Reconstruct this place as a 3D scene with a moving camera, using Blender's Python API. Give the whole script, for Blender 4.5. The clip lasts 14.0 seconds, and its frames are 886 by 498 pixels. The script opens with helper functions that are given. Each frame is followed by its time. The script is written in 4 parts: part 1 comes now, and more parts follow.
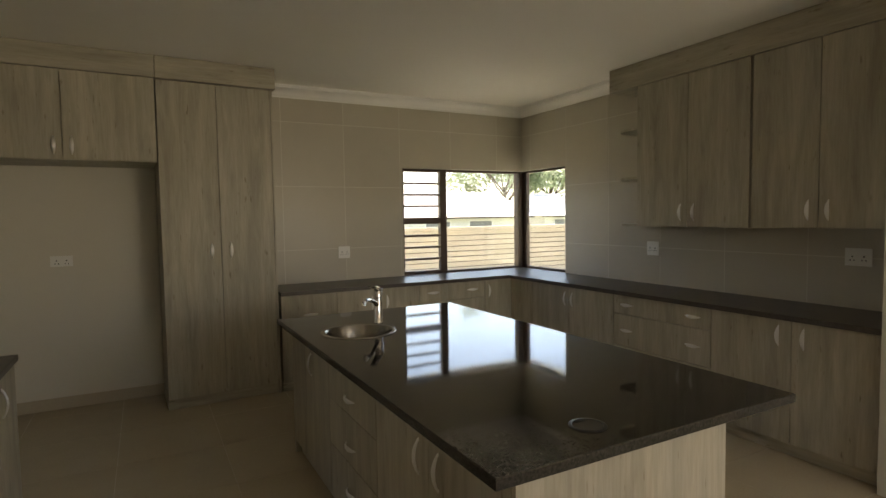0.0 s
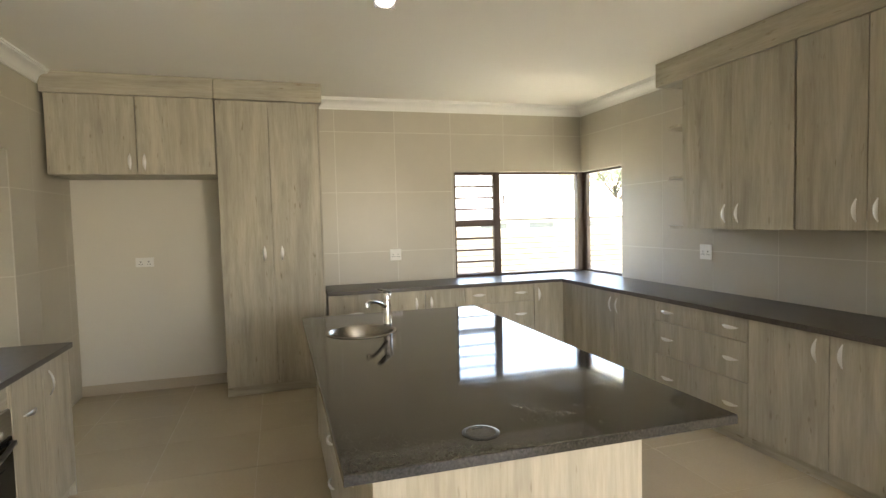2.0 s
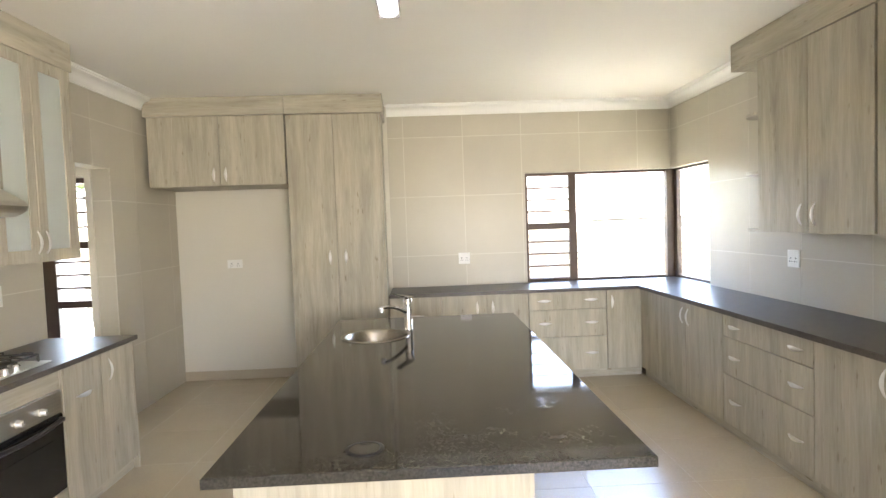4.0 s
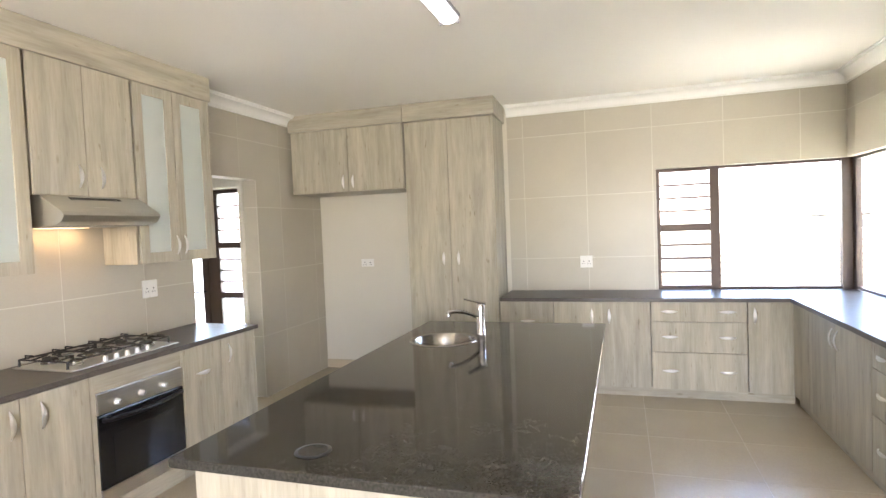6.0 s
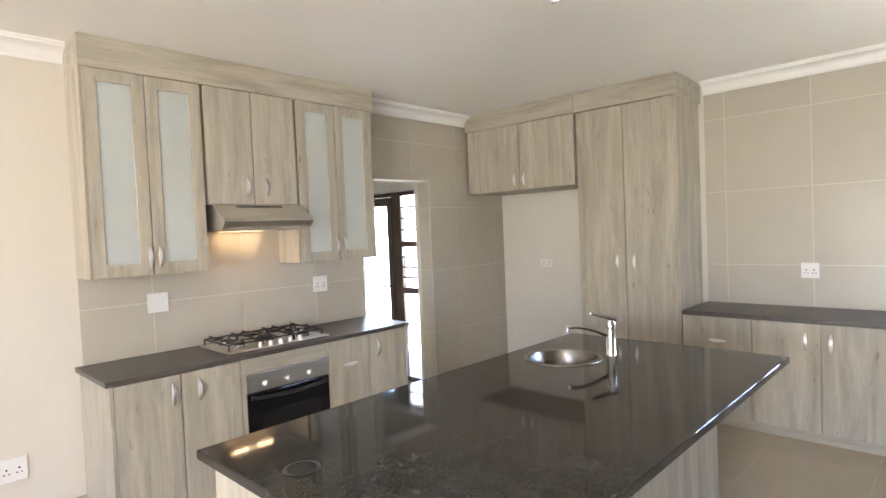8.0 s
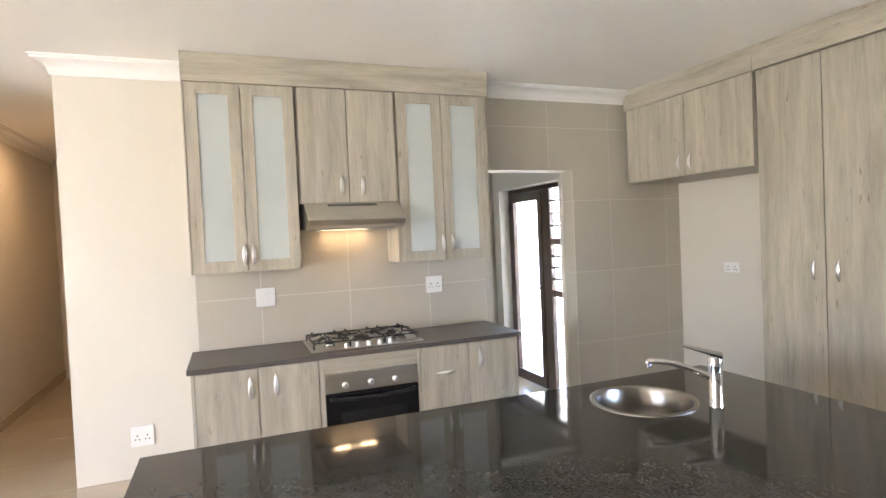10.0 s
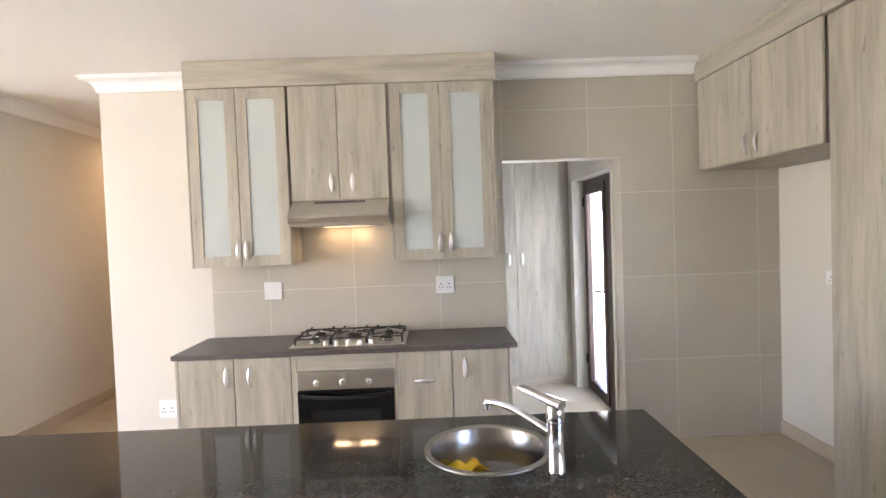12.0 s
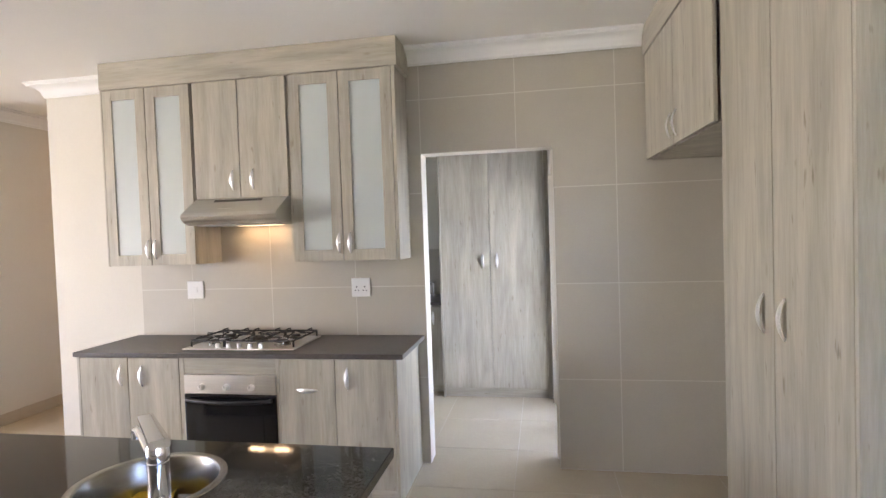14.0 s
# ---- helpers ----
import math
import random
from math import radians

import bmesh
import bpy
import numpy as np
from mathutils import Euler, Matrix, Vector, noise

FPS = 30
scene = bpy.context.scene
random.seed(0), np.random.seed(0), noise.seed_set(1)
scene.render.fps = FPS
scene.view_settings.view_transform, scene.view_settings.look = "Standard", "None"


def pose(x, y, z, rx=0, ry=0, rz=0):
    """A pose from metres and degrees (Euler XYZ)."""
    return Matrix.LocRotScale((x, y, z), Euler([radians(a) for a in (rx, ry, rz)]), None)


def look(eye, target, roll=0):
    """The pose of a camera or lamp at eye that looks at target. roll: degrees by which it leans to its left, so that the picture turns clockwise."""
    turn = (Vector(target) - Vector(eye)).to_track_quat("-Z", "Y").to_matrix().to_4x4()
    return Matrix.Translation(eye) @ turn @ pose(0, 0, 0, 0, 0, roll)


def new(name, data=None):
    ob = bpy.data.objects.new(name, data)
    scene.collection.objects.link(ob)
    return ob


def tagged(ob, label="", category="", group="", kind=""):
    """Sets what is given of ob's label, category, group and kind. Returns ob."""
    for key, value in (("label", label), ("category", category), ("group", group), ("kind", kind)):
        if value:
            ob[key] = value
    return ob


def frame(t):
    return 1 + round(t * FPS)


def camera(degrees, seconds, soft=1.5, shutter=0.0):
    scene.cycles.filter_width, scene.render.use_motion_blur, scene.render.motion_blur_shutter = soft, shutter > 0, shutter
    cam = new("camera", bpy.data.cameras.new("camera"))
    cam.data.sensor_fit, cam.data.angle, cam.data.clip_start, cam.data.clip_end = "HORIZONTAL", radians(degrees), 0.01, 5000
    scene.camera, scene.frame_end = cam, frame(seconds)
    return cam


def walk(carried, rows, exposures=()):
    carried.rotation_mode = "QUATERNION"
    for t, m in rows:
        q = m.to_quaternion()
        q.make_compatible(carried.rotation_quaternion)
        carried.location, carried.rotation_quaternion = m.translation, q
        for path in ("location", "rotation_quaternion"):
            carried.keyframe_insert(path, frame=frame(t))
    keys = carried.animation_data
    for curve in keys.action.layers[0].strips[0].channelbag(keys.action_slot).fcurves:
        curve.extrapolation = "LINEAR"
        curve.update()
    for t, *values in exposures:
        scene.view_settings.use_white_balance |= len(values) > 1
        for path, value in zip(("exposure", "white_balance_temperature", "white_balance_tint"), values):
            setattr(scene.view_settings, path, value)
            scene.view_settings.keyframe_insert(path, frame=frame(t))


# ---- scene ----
cam = camera(77.4, 14.0)
PATH = [
    (0, (-0.017, -0.07, 1.491), (0.932, 1.687, 1.374), -0.9),
    (0.5, (0.105, -0.142, 1.501), (0.975, 1.647, 1.387), -1.1),
    (1, (0.263, -0.221, 1.507), (1.047, 1.615, 1.395), -1.2),
    (1.5, (0.402, -0.297, 1.491), (1.083, 1.581, 1.385), -1.3),
    (2, (0.569, -0.386, 1.505), (1.14, 1.527, 1.398), -1.5),
    (2.5, (0.748, -0.431, 1.516), (1.218, 1.51, 1.411), -1.6),
    (5, (1.718, -0.469, 1.525), (1.458, 1.513, 1.44), -2.3),
    (5.5, (1.893, -0.443, 1.539), (1.465, 1.509, 1.454), -2.3),
    (6, (2.076, -0.333, 1.542), (1.461, 1.568, 1.464), -2.3),
    (6.5, (2.246, -0.228, 1.557), (1.433, 1.598, 1.48), -2.4),
    (7, (2.441, -0.115, 1.551), (1.412, 1.599, 1.49), -2.5),
    (7.5, (2.537, 0.055, 1.565), (1.343, 1.659, 1.499), -2.4),
    (8, (2.641, 0.266, 1.574), (1.258, 1.71, 1.507), -2.4),
    (8.5, (2.738, 0.464, 1.573), (1.227, 1.773, 1.511), -2.4),
    (9, (2.793, 0.748, 1.573), (1.145, 1.878, 1.513), -2.4),
    (11.5, (2.816, 2.32, 1.539), (0.824, 2.49, 1.482), -2.3),
    (12, (2.813, 2.713, 1.574), (0.814, 2.746, 1.507), -2.1),
    (12.5, (2.796, 3.071, 1.559), (0.799, 2.987, 1.502), -2.3),
    (13, (2.709, 3.426, 1.548), (0.719, 3.229, 1.485), -2.2),
    (13.5, (2.574, 3.7, 1.537), (0.594, 3.427, 1.479), -2.1),
    (14, (2.406, 3.99, 1.544), (0.438, 3.638, 1.481), -1.9),
]

EXPOSURES = [(0.0, 2.25, 7800, 16), (0.5, 2.7, 7800, 17), (1.0, 3.1, 7600, 17), (1.5, 3.5, 7350, 16), (2.0, 3.75, 7100, 16), (2.5, 3.95, 6900, 15),
             (5.0, 4.55, 6360, 21), (6.5, 4.55, 6260, 21), (7.5, 4.36, 6180, 22), (8.5, 4.38, 6080, 23), (9.0, 4.52, 6060, 22), (11.5, 4.55, 5940, 25), (12.5, 4.6, 5940, 25), (14.0, 4.36, 5940, 26)]
walk(cam, [(t, look(eye, target, roll)) for t, eye, target, roll in PATH], EXPOSURES)

# ---- world, sun and large lights ----
SUN_ELEVATION, SUN_AZIMUTH = 66.0, 24.0  # azimuth: degrees from +y towards +x
world = bpy.data.worlds.new("sky")
scene.world = world
world.use_nodes = True
wn = world.node_tree.nodes
sky = wn.new("ShaderNodeTexSky")
sky.sky_type = "NISHITA"
sky.sun_disc = False
sky.sun_elevation = radians(SUN_ELEVATION)
sky.sun_rotation = radians(SUN_AZIMUTH)
wn["Background"].inputs["Strength"].default_value = 0.15
world.node_tree.links.new(sky.outputs[0], wn["Background"].inputs["Color"])

sun_data = bpy.data.lights.new("sun", "SUN")
sun_data.energy, sun_data.angle, sun_data.color = 5.0, radians(0.6), (1.0, 0.95, 0.87)
sun = new("sun", sun_data)
az, el = radians(SUN_AZIMUTH), radians(SUN_ELEVATION)
sun.matrix_world = look((6 * math.sin(az) * math.cos(el), 6 * math.cos(az) * math.cos(el), 6 * math.sin(el)), (0, 0, 0))


def area_lamp(name, m, sx, sy, watts, color):
    data = bpy.data.lights.new(name, "AREA")
    data.shape, data.size, data.size_y, data.energy, data.color = "RECTANGLE", sx, sy, watts, color
    ob = new(name, data)
    ob.matrix_world = m
    return ob


# added lamps in place of daylight: an unseen living-area opening, the utility door
area_lamp("south_fill_lamp", look((3.0, -4.05, 1.3), (2.6, 0, 2.9)), 1.5, 2.0, 8.8, (1.0, 0.905, 0.81))
area_lamp("skylight_utility_door", look((-2.0, 4.29, 1.1), (-2.0, 0, 0.7)), 0.9, 1.7, 1.6, (0.80, 0.91, 1.0))
area_lamp("corridor_lamp", look((-3.3, -0.1, 2.66), (-3.3, -0.1, 0)), 0.3, 0.3, 0.48, (1.0, 0.62, 0.28))
for hy in (2.02, 2.2):
    area_lamp("hood_lamp", look((-1.08, hy, 1.622), (-1.08, hy, 0), 90), 0.1, 0.03, 0.018, (1.0, 0.66, 0.30))


# ---- materials ----
def material(name):
    m = bpy.data.materials.new(name)
    m.use_nodes = True
    nt = m.node_tree
    return m, nt, nt.nodes["Principled BSDF"]


def node(nt, kind, **inputs):
    n = nt.nodes.new(kind)
    for key, value in inputs.items():
        n.inputs[key.replace("_", " ")].default_value = value
    return n


def ramp(nt, source, stops):
    r = nt.nodes.new("ShaderNodeValToRGB")
    while len(r.color_ramp.elements) < len(stops):
        r.color_ramp.elements.new(0.5)
    for e, (at, c) in zip(r.color_ramp.elements, stops):
        e.position, e.color = at, (*c, 1)
    nt.links.new(source, r.inputs["Fac"])
    return r.outputs["Color"]


def spot(nt, scale, shift=True):
    """Object coordinates, moved at random for each object, times a scale."""
    tc = nt.nodes.new("ShaderNodeTexCoord")
    out = tc.outputs["Object"]
    if shift:
        info = nt.nodes.new("ShaderNodeObjectInfo")
        mul = nt.nodes.new("ShaderNodeVectorMath")
        mul.operation = "MULTIPLY"
        nt.links.new(info.outputs["Random"], mul.inputs[0])
        mul.inputs[1].default_value = (37.0, 53.0, 71.0)
        add = nt.nodes.new("ShaderNodeVectorMath")
        nt.links.new(out, add.inputs[0])
        nt.links.new(mul.outputs[0], add.inputs[1])
        out = add.outputs[0]
    mp = nt.nodes.new("ShaderNodeMapping")
    mp.inputs["Scale"].default_value = scale
    nt.links.new(out, mp.inputs["Vector"])
    return mp.outputs["Vector"]


def mix(nt, kind, fac, a, b):
    n = nt.nodes.new("ShaderNodeMix")
    n.data_type, n.blend_type = "RGBA", kind
    for value, key in ((fac, 0), (a, 6), (b, 7)):
        if hasattr(value, "is_linked"):
            nt.links.new(value, n.inputs[key])
        else:
            n.inputs[key].default_value = value
    return n.outputs[2]


def bump(nt, bsdf, height, strength, distance):
    b = node(nt, "ShaderNodeBump", Strength=strength, Distance=distance)
    nt.links.new(height, b.inputs["Height"])
    nt.links.new(b.outputs[0], bsdf.inputs["Normal"])


def wood_material(name, along):
    """Pale grey-beige wood-grain laminate, the grain running along one axis."""
    m, nt, p = material(name)
    thin, long = 13.0, 0.9
    k = (thin, thin, long) if along == "z" else (long, thin, thin)
    broad = node(nt, "ShaderNodeTexNoise", Scale=1.0, Detail=5.0, Roughness=0.6, Distortion=0.5)
    nt.links.new(spot(nt, k), broad.inputs["Vector"])
    fine = node(nt, "ShaderNodeTexNoise", Scale=1.0, Detail=4.0, Roughness=0.7, Distortion=0.2)
    nt.links.new(spot(nt, tuple(6.5 * a for a in k)), fine.inputs["Vector"])
    c1 = ramp(nt, broad.outputs["Fac"], ((0.25, (0.36, 0.327, 0.263)), (0.42, (0.435, 0.40, 0.328)), (0.58, (0.476, 0.442, 0.367)), (0.75, (0.53, 0.50, 0.425))))
    c2 = ramp(nt, fine.outputs["Fac"], ((0.3, (0.74, 0.72, 0.69)), (0.6, (1.0, 1.0, 1.0))))
    c = mix(nt, "MULTIPLY", 0.52, c1, c2)
    blotch = node(nt, "ShaderNodeTexNoise", Scale=1.0, Detail=3.0, Roughness=0.55, Distortion=0.8)
    nt.links.new(spot(nt, (9, 9, 1.3) if along == "z" else (1.3, 9, 9)), blotch.inputs["Vector"])
    c = mix(nt, "MULTIPLY", 1.0, c, ramp(nt, blotch.outputs["Fac"], ((0.32, (0.84, 0.83, 0.81)), (0.5, (1.0, 1.0, 0.98)), (0.68, (1.12, 1.11, 1.08)))))
    fleck = node(nt, "ShaderNodeTexNoise", Scale=1.0, Detail=2.0, Roughness=0.5)
    nt.links.new(spot(nt, (48, 48, 9) if along == "z" else (9, 48, 48)), fleck.inputs["Vector"])
    c = mix(nt, "MULTIPLY", 0.9, c, ramp(nt, fleck.outputs["Fac"], ((0.22, (0.55, 0.50, 0.44)), (0.32, (1, 1, 1)))))
    knot = node(nt, "ShaderNodeTexVoronoi", Scale=1.0)
    kk = (7.5, 7.5, 2.6) if along == "z" else (2.6, 7.5, 7.5)
    nt.links.new(spot(nt, kk), knot.inputs["Vector"])
    kc = ramp(nt, knot.outputs["Distance"], ((0.0, (0.36, 0.30, 0.24)), (0.045, (0.62, 0.56, 0.49)), (0.09, (1.0, 1.0, 1.0))))
    c = mix(nt, "MULTIPLY", 0.5, c, kc)
    info = nt.nodes.new("ShaderNodeObjectInfo")
    c = mix(nt, "MULTIPLY", 1.0, c, ramp(nt, info.outputs["Random"], ((0.0, (0.94, 0.94, 0.945)), (1.0, (1.04, 1.035, 1.02)))))
    nt.links.new(c, p.inputs["Base Color"])
    p.inputs["Roughness"].default_value = 0.42
    p.inputs["Specular IOR Level"].default_value = 0.35
    bump(nt, p, fine.outputs["Fac"], 0.12, 0.002)
    return m


def disc_mask(nt, v, x, y, r):
    """1 at a place on the plan, fading to 0 at the distance r."""
    d = nt.nodes.new("ShaderNodeVectorMath")
    d.operation = "DISTANCE"
    nt.links.new(v, d.inputs[0])
    d.inputs[1].default_value = (x, y, 0.855)
    m = node(nt, "ShaderNodeMapRange")
    m.interpolation_type = "SMOOTHSTEP"
    nt.links.new(d.outputs["Value"], m.inputs["Value"])
    for key, value in (("From Min", r * 0.45), ("From Max", r), ("To Min", 1.0), ("To Max", 0.0)):
        m.inputs[key].default_value = value
    return m.outputs[0]


def stone_material(name, dark, pale, speck, rough, film, marks=False):
    """Polished speckled stone under a thin film of dust; marks: dried water stains and wiped streaks."""
    m, nt, p = material(name)
    v = spot(nt, (1, 1, 1), False)
    grain = node(nt, "ShaderNodeTexVoronoi", Scale=260.0)
    cloud = node(nt, "ShaderNodeTexNoise", Scale=120.0, Detail=3.0, Roughness=0.7)
    patch = node(nt, "ShaderNodeTexNoise", Scale=14.0, Detail=3.0, Roughness=0.6)
    haze = node(nt, "ShaderNodeTexNoise", Scale=2.2, Detail=4.0, Roughness=0.5, Distortion=0.4)
    for n in (grain, cloud, patch, haze):
        nt.links.new(v, n.inputs["Vector"])
    c = ramp(nt, cloud.outputs["Fac"], ((0.34, dark), (0.68, pale)))
    c = mix(nt, "MULTIPLY", 1.0, c, ramp(nt, patch.outputs["Fac"], ((0.35, (0.9, 0.9, 0.9)), (0.65, (1.07, 1.06, 1.04)))))
    c = mix(nt, "ADD", 0.4, c, ramp(nt, grain.outputs["Color"], ((0.84, (0, 0, 0)), (0.97, speck))))
    dust = ramp(nt, haze.outputs["Fac"], ((0.32, (0.35, 0.35, 0.35)), (0.68, (1, 1, 1))))
    if marks:
        streak = node(nt, "ShaderNodeTexNoise", Scale=1.0, Detail=3.0, Roughness=0.5, Distortion=1.2)
        mp = nt.nodes.new("ShaderNodeMapping")
        mp.inputs["Rotation"].default_value, mp.inputs["Scale"].default_value = (0, 0, 0.5), (16.0, 3.6, 1.0)
        nt.links.new(v, mp.inputs["Vector"])
        nt.links.new(mp.outputs[0], streak.inputs["Vector"])
        wiped = mix(nt, "MULTIPLY", 1.0, ramp(nt, streak.outputs["Fac"], ((0.52, (0, 0, 0)), (0.6, (1, 1, 1)))), disc_mask(nt, v, 1.5, 3.05, 0.52))
        dust = mix(nt, "SUBTRACT", 0.85, dust, wiped)
    c = mix(nt, "ADD", 1.0, c, mix(nt, "MULTIPLY", 1.0, dust, (film, film, film * 1.03, 1)))
    r = node(nt, "ShaderNodeMapRange")
    nt.links.new(dust, r.inputs["Value"])
    for key, value in (("To Min", rough), ("To Max", rough + 0.02)):
        r.inputs[key].default_value = value
    gloss = r.outputs[0]
    if marks:
        stain = node(nt, "ShaderNodeTexNoise", Scale=34.0, Detail=5.0, Roughness=0.65, Distortion=0.6)
        group = node(nt, "ShaderNodeTexNoise", Scale=7.0, Detail=1.0)
        for n in (stain, group):
            nt.links.new(v, n.inputs["Vector"])
        ring = ramp(nt, stain.outputs["Fac"], ((0.50, (0, 0, 0)), (0.53, (1, 1, 1)), (0.57, (1, 1, 1)), (0.61, (0, 0, 0))))
        ring = mix(nt, "MULTIPLY", 1.0, ring, ramp(nt, group.outputs["Fac"], ((0.5, (0, 0, 0)), (0.58, (1, 1, 1)))))
        ring = mix(nt, "MULTIPLY", 1.0, ring, disc_mask(nt, v, 1.58, 1.45, 0.52))
        c = mix(nt, "ADD", 1.0, c, mix(nt, "MULTIPLY", 1.0, ring, (0.02, 0.0207, 0.0215, 1)))
        add = nt.nodes.new("ShaderNodeMath")
        add.operation = "MULTIPLY_ADD"
        nt.links.new(ring, add.inputs[0])
        add.inputs[1].default_value = 0.09
        nt.links.new(gloss, add.inputs[2])
        gloss = add.outputs[0]
    nt.links.new(c, p.inputs["Base Color"])
    nt.links.new(gloss, p.inputs["Roughness"])
    p.inputs["Specular IOR Level"].default_value = 0.33
    return m


def plain_material(name, color, rough, metal=0.0, grain=0.06, scale=9.0, bumps=0.05):
    """A surface of one colour with faint clouding at two scales."""
    m, nt, p = material(name)
    v = spot(nt, (1, 1, 1))
    big = node(nt, "ShaderNodeTexNoise", Scale=scale * 0.18, Detail=3.0)
    small = node(nt, "ShaderNodeTexNoise", Scale=scale * 9, Detail=4.0)
    nt.links.new(v, big.inputs["Vector"])
    nt.links.new(v, small.inputs["Vector"])
    f = 1 - grain
    c = ramp(nt, big.outputs["Fac"], ((0.3, tuple(a * f for a in color)), (0.7, color)))
    c = mix(nt, "MULTIPLY", 1.0, c, ramp(nt, small.outputs["Fac"], ((0.3, (f, f, f)), (0.7, (1, 1, 1)))))
    nt.links.new(c, p.inputs["Base Color"])
    p.inputs["Roughness"].default_value, p.inputs["Metallic"].default_value = rough, metal
    if bumps:
        bump(nt, p, small.outputs["Fac"], bumps, 0.002)
    return m


def tile_material(name, color, rough, spread):
    """Glazed tile: each tile a shade of its own, fine woven relief."""
    m, nt, p = material(name)
    v = spot(nt, (1, 1, 1))
    big = node(nt, "ShaderNodeTexNoise", Scale=2.2, Detail=4.0, Roughness=0.6)
    weave = node(nt, "ShaderNodeTexNoise", Scale=1.0, Detail=3.0)
    nt.links.new(v, big.inputs["Vector"])
    nt.links.new(spot(nt, (90, 90, 420)), weave.inputs["Vector"])
    info = nt.nodes.new("ShaderNodeObjectInfo")
    shade = ramp(nt, info.outputs["Random"], ((0.0, tuple(a * (1 - spread) for a in color)), (1.0, tuple(min(1, a * (1 + spread)) for a in color))))
    c = mix(nt, "MULTIPLY", 1.0, shade, ramp(nt, big.outputs["Fac"], ((0.3, (0.93, 0.93, 0.93)), (0.7, (1, 1, 1)))))
    c = mix(nt, "MULTIPLY", 1.0, c, ramp(nt, weave.outputs["Fac"], ((0.35, (0.94, 0.94, 0.94)), (0.65, (1, 1, 1)))))
    nt.links.new(c, p.inputs["Base Color"])
    p.inputs["Roughness"].default_value = rough
    bump(nt, p, weave.outputs["Fac"], 0.04, 0.001)
    return m


def brushed_material(name, color, rough, along):
    m, nt, p = material(name)
    k = {"x": (4, 300, 300), "y": (300, 4, 300), "z": (300, 300, 4)}[along]
    n = node(nt, "ShaderNodeTexNoise", Scale=1.0, Detail=3.0)
    nt.links.new(spot(nt, k), n.inputs["Vector"])
    nt.links.new(ramp(nt, n.outputs["Fac"], ((0.3, tuple(a * 0.85 for a in color)), (0.7, color))), p.inputs["Base Color"])
    p.inputs["Metallic"].default_value, p.inputs["Roughness"].default_value = 1.0, rough
    bump(nt, p, n.outputs["Fac"], 0.05, 0.0005)
    return m


def glow_material(name, color, strength):
    m, nt, p = material(name)
    p.inputs["Base Color"].default_value = (*color, 1)
    p.inputs["Emission Color"].default_value = (*color, 1)
    p.inputs["Emission Strength"].default_value = strength
    return m


WOOD = wood_material("wood_laminate_upright", "z")
WOOD_ACROSS = wood_material("wood_laminate_across", "x")
GRANITE = stone_material("island_granite", (0.022, 0.0207, 0.0182), (0.054, 0.050, 0.0435), (0.07, 0.066, 0.057), 0.04, 0.007, True)
COUNTER_STONE = stone_material("counter_granite", (0.07, 0.06, 0.053), (0.11, 0.094, 0.084), (0.06, 0.055, 0.05), 0.36, 0.01)
WALL_TILE = tile_material("wall_tile", (0.52, 0.478, 0.392), 0.34, 0.02)
FLOOR_TILE = tile_material("floor_tile", (0.48, 0.41, 0.30), 0.22, 0.03)
GROUT = plain_material("grout", (0.68, 0.65, 0.575), 0.9)
FLOOR_GROUT = plain_material("floor_grout", (0.47, 0.41, 0.315), 0.9)
PAINT = plain_material("cream_wall_paint", (0.68, 0.64, 0.555), 0.7, grain=0.03)
CEILING_PAINT = plain_material("ceiling_paint", (0.90, 0.875, 0.82), 0.85, grain=0.02)
CORNICE_PAINT = plain_material("cornice_paint", (0.86, 0.85, 0.82), 0.6, grain=0.02)
SKIRT = plain_material("skirting_tile", (0.50, 0.42, 0.31), 0.4)
FRAME = plain_material("bronze_frame", (0.085, 0.054, 0.040), 0.45, metal=0.2)
STEEL = brushed_material("brushed_steel", (0.72, 0.70, 0.66), 0.32, "x")
STEEL_BOWL = plain_material("bowl_steel", (0.34, 0.325, 0.30), 0.27, metal=1.0, grain=0.04)
CHROME = plain_material("chrome", (0.82, 0.82, 0.83), 0.07, metal=1.0, grain=0.02, bumps=0)
NICKEL = plain_material("satin_nickel", (0.88, 0.87, 0.85), 0.42, metal=1.0, grain=0.04, bumps=0)
IRON = plain_material("black_cast_iron", (0.018, 0.017, 0.016), 0.55)
BLACK = plain_material("black_enamel", (0.010, 0.010, 0.011), 0.3, bumps=0)
WHITE_PLASTIC = plain_material("white_plastic", (0.82, 0.81, 0.78), 0.35, grain=0.02, bumps=0)
GREY_PLASTIC = plain_material("grey_plastic", (0.30, 0.30, 0.30), 0.45, bumps=0)
CAP_LID = plain_material("cap_lid", (0.09, 0.09, 0.095), 0.12, metal=0.6, bumps=0)
DARK_HOLE = plain_material("dark_hole", (0.02, 0.02, 0.02), 0.8, bumps=0)
YELLOW = plain_material("yellow_cloth", (0.80, 0.52, 0.02), 0.9, grain=0.15)
BRICK = plain_material("pale_block", (0.42, 0.36, 0.28), 0.9, grain=0.18)
JOINT = plain_material("dark_joint", (0.10, 0.075, 0.055), 0.9, grain=0.2)
ROOF = plain_material("pale_roof", (0.74, 0.72, 0.69), 0.8, grain=0.12)
PLASTER = plain_material("house_plaster", (0.80, 0.78, 0.73), 0.9)
PAVING = plain_material("ground_grass", (0.24, 0.25, 0.13), 0.95, grain=0.3)
BOUNCE_PAVING = plain_material("pale_bounce_paving", (0.62, 0.60, 0.46), 0.9, grain=0.12)
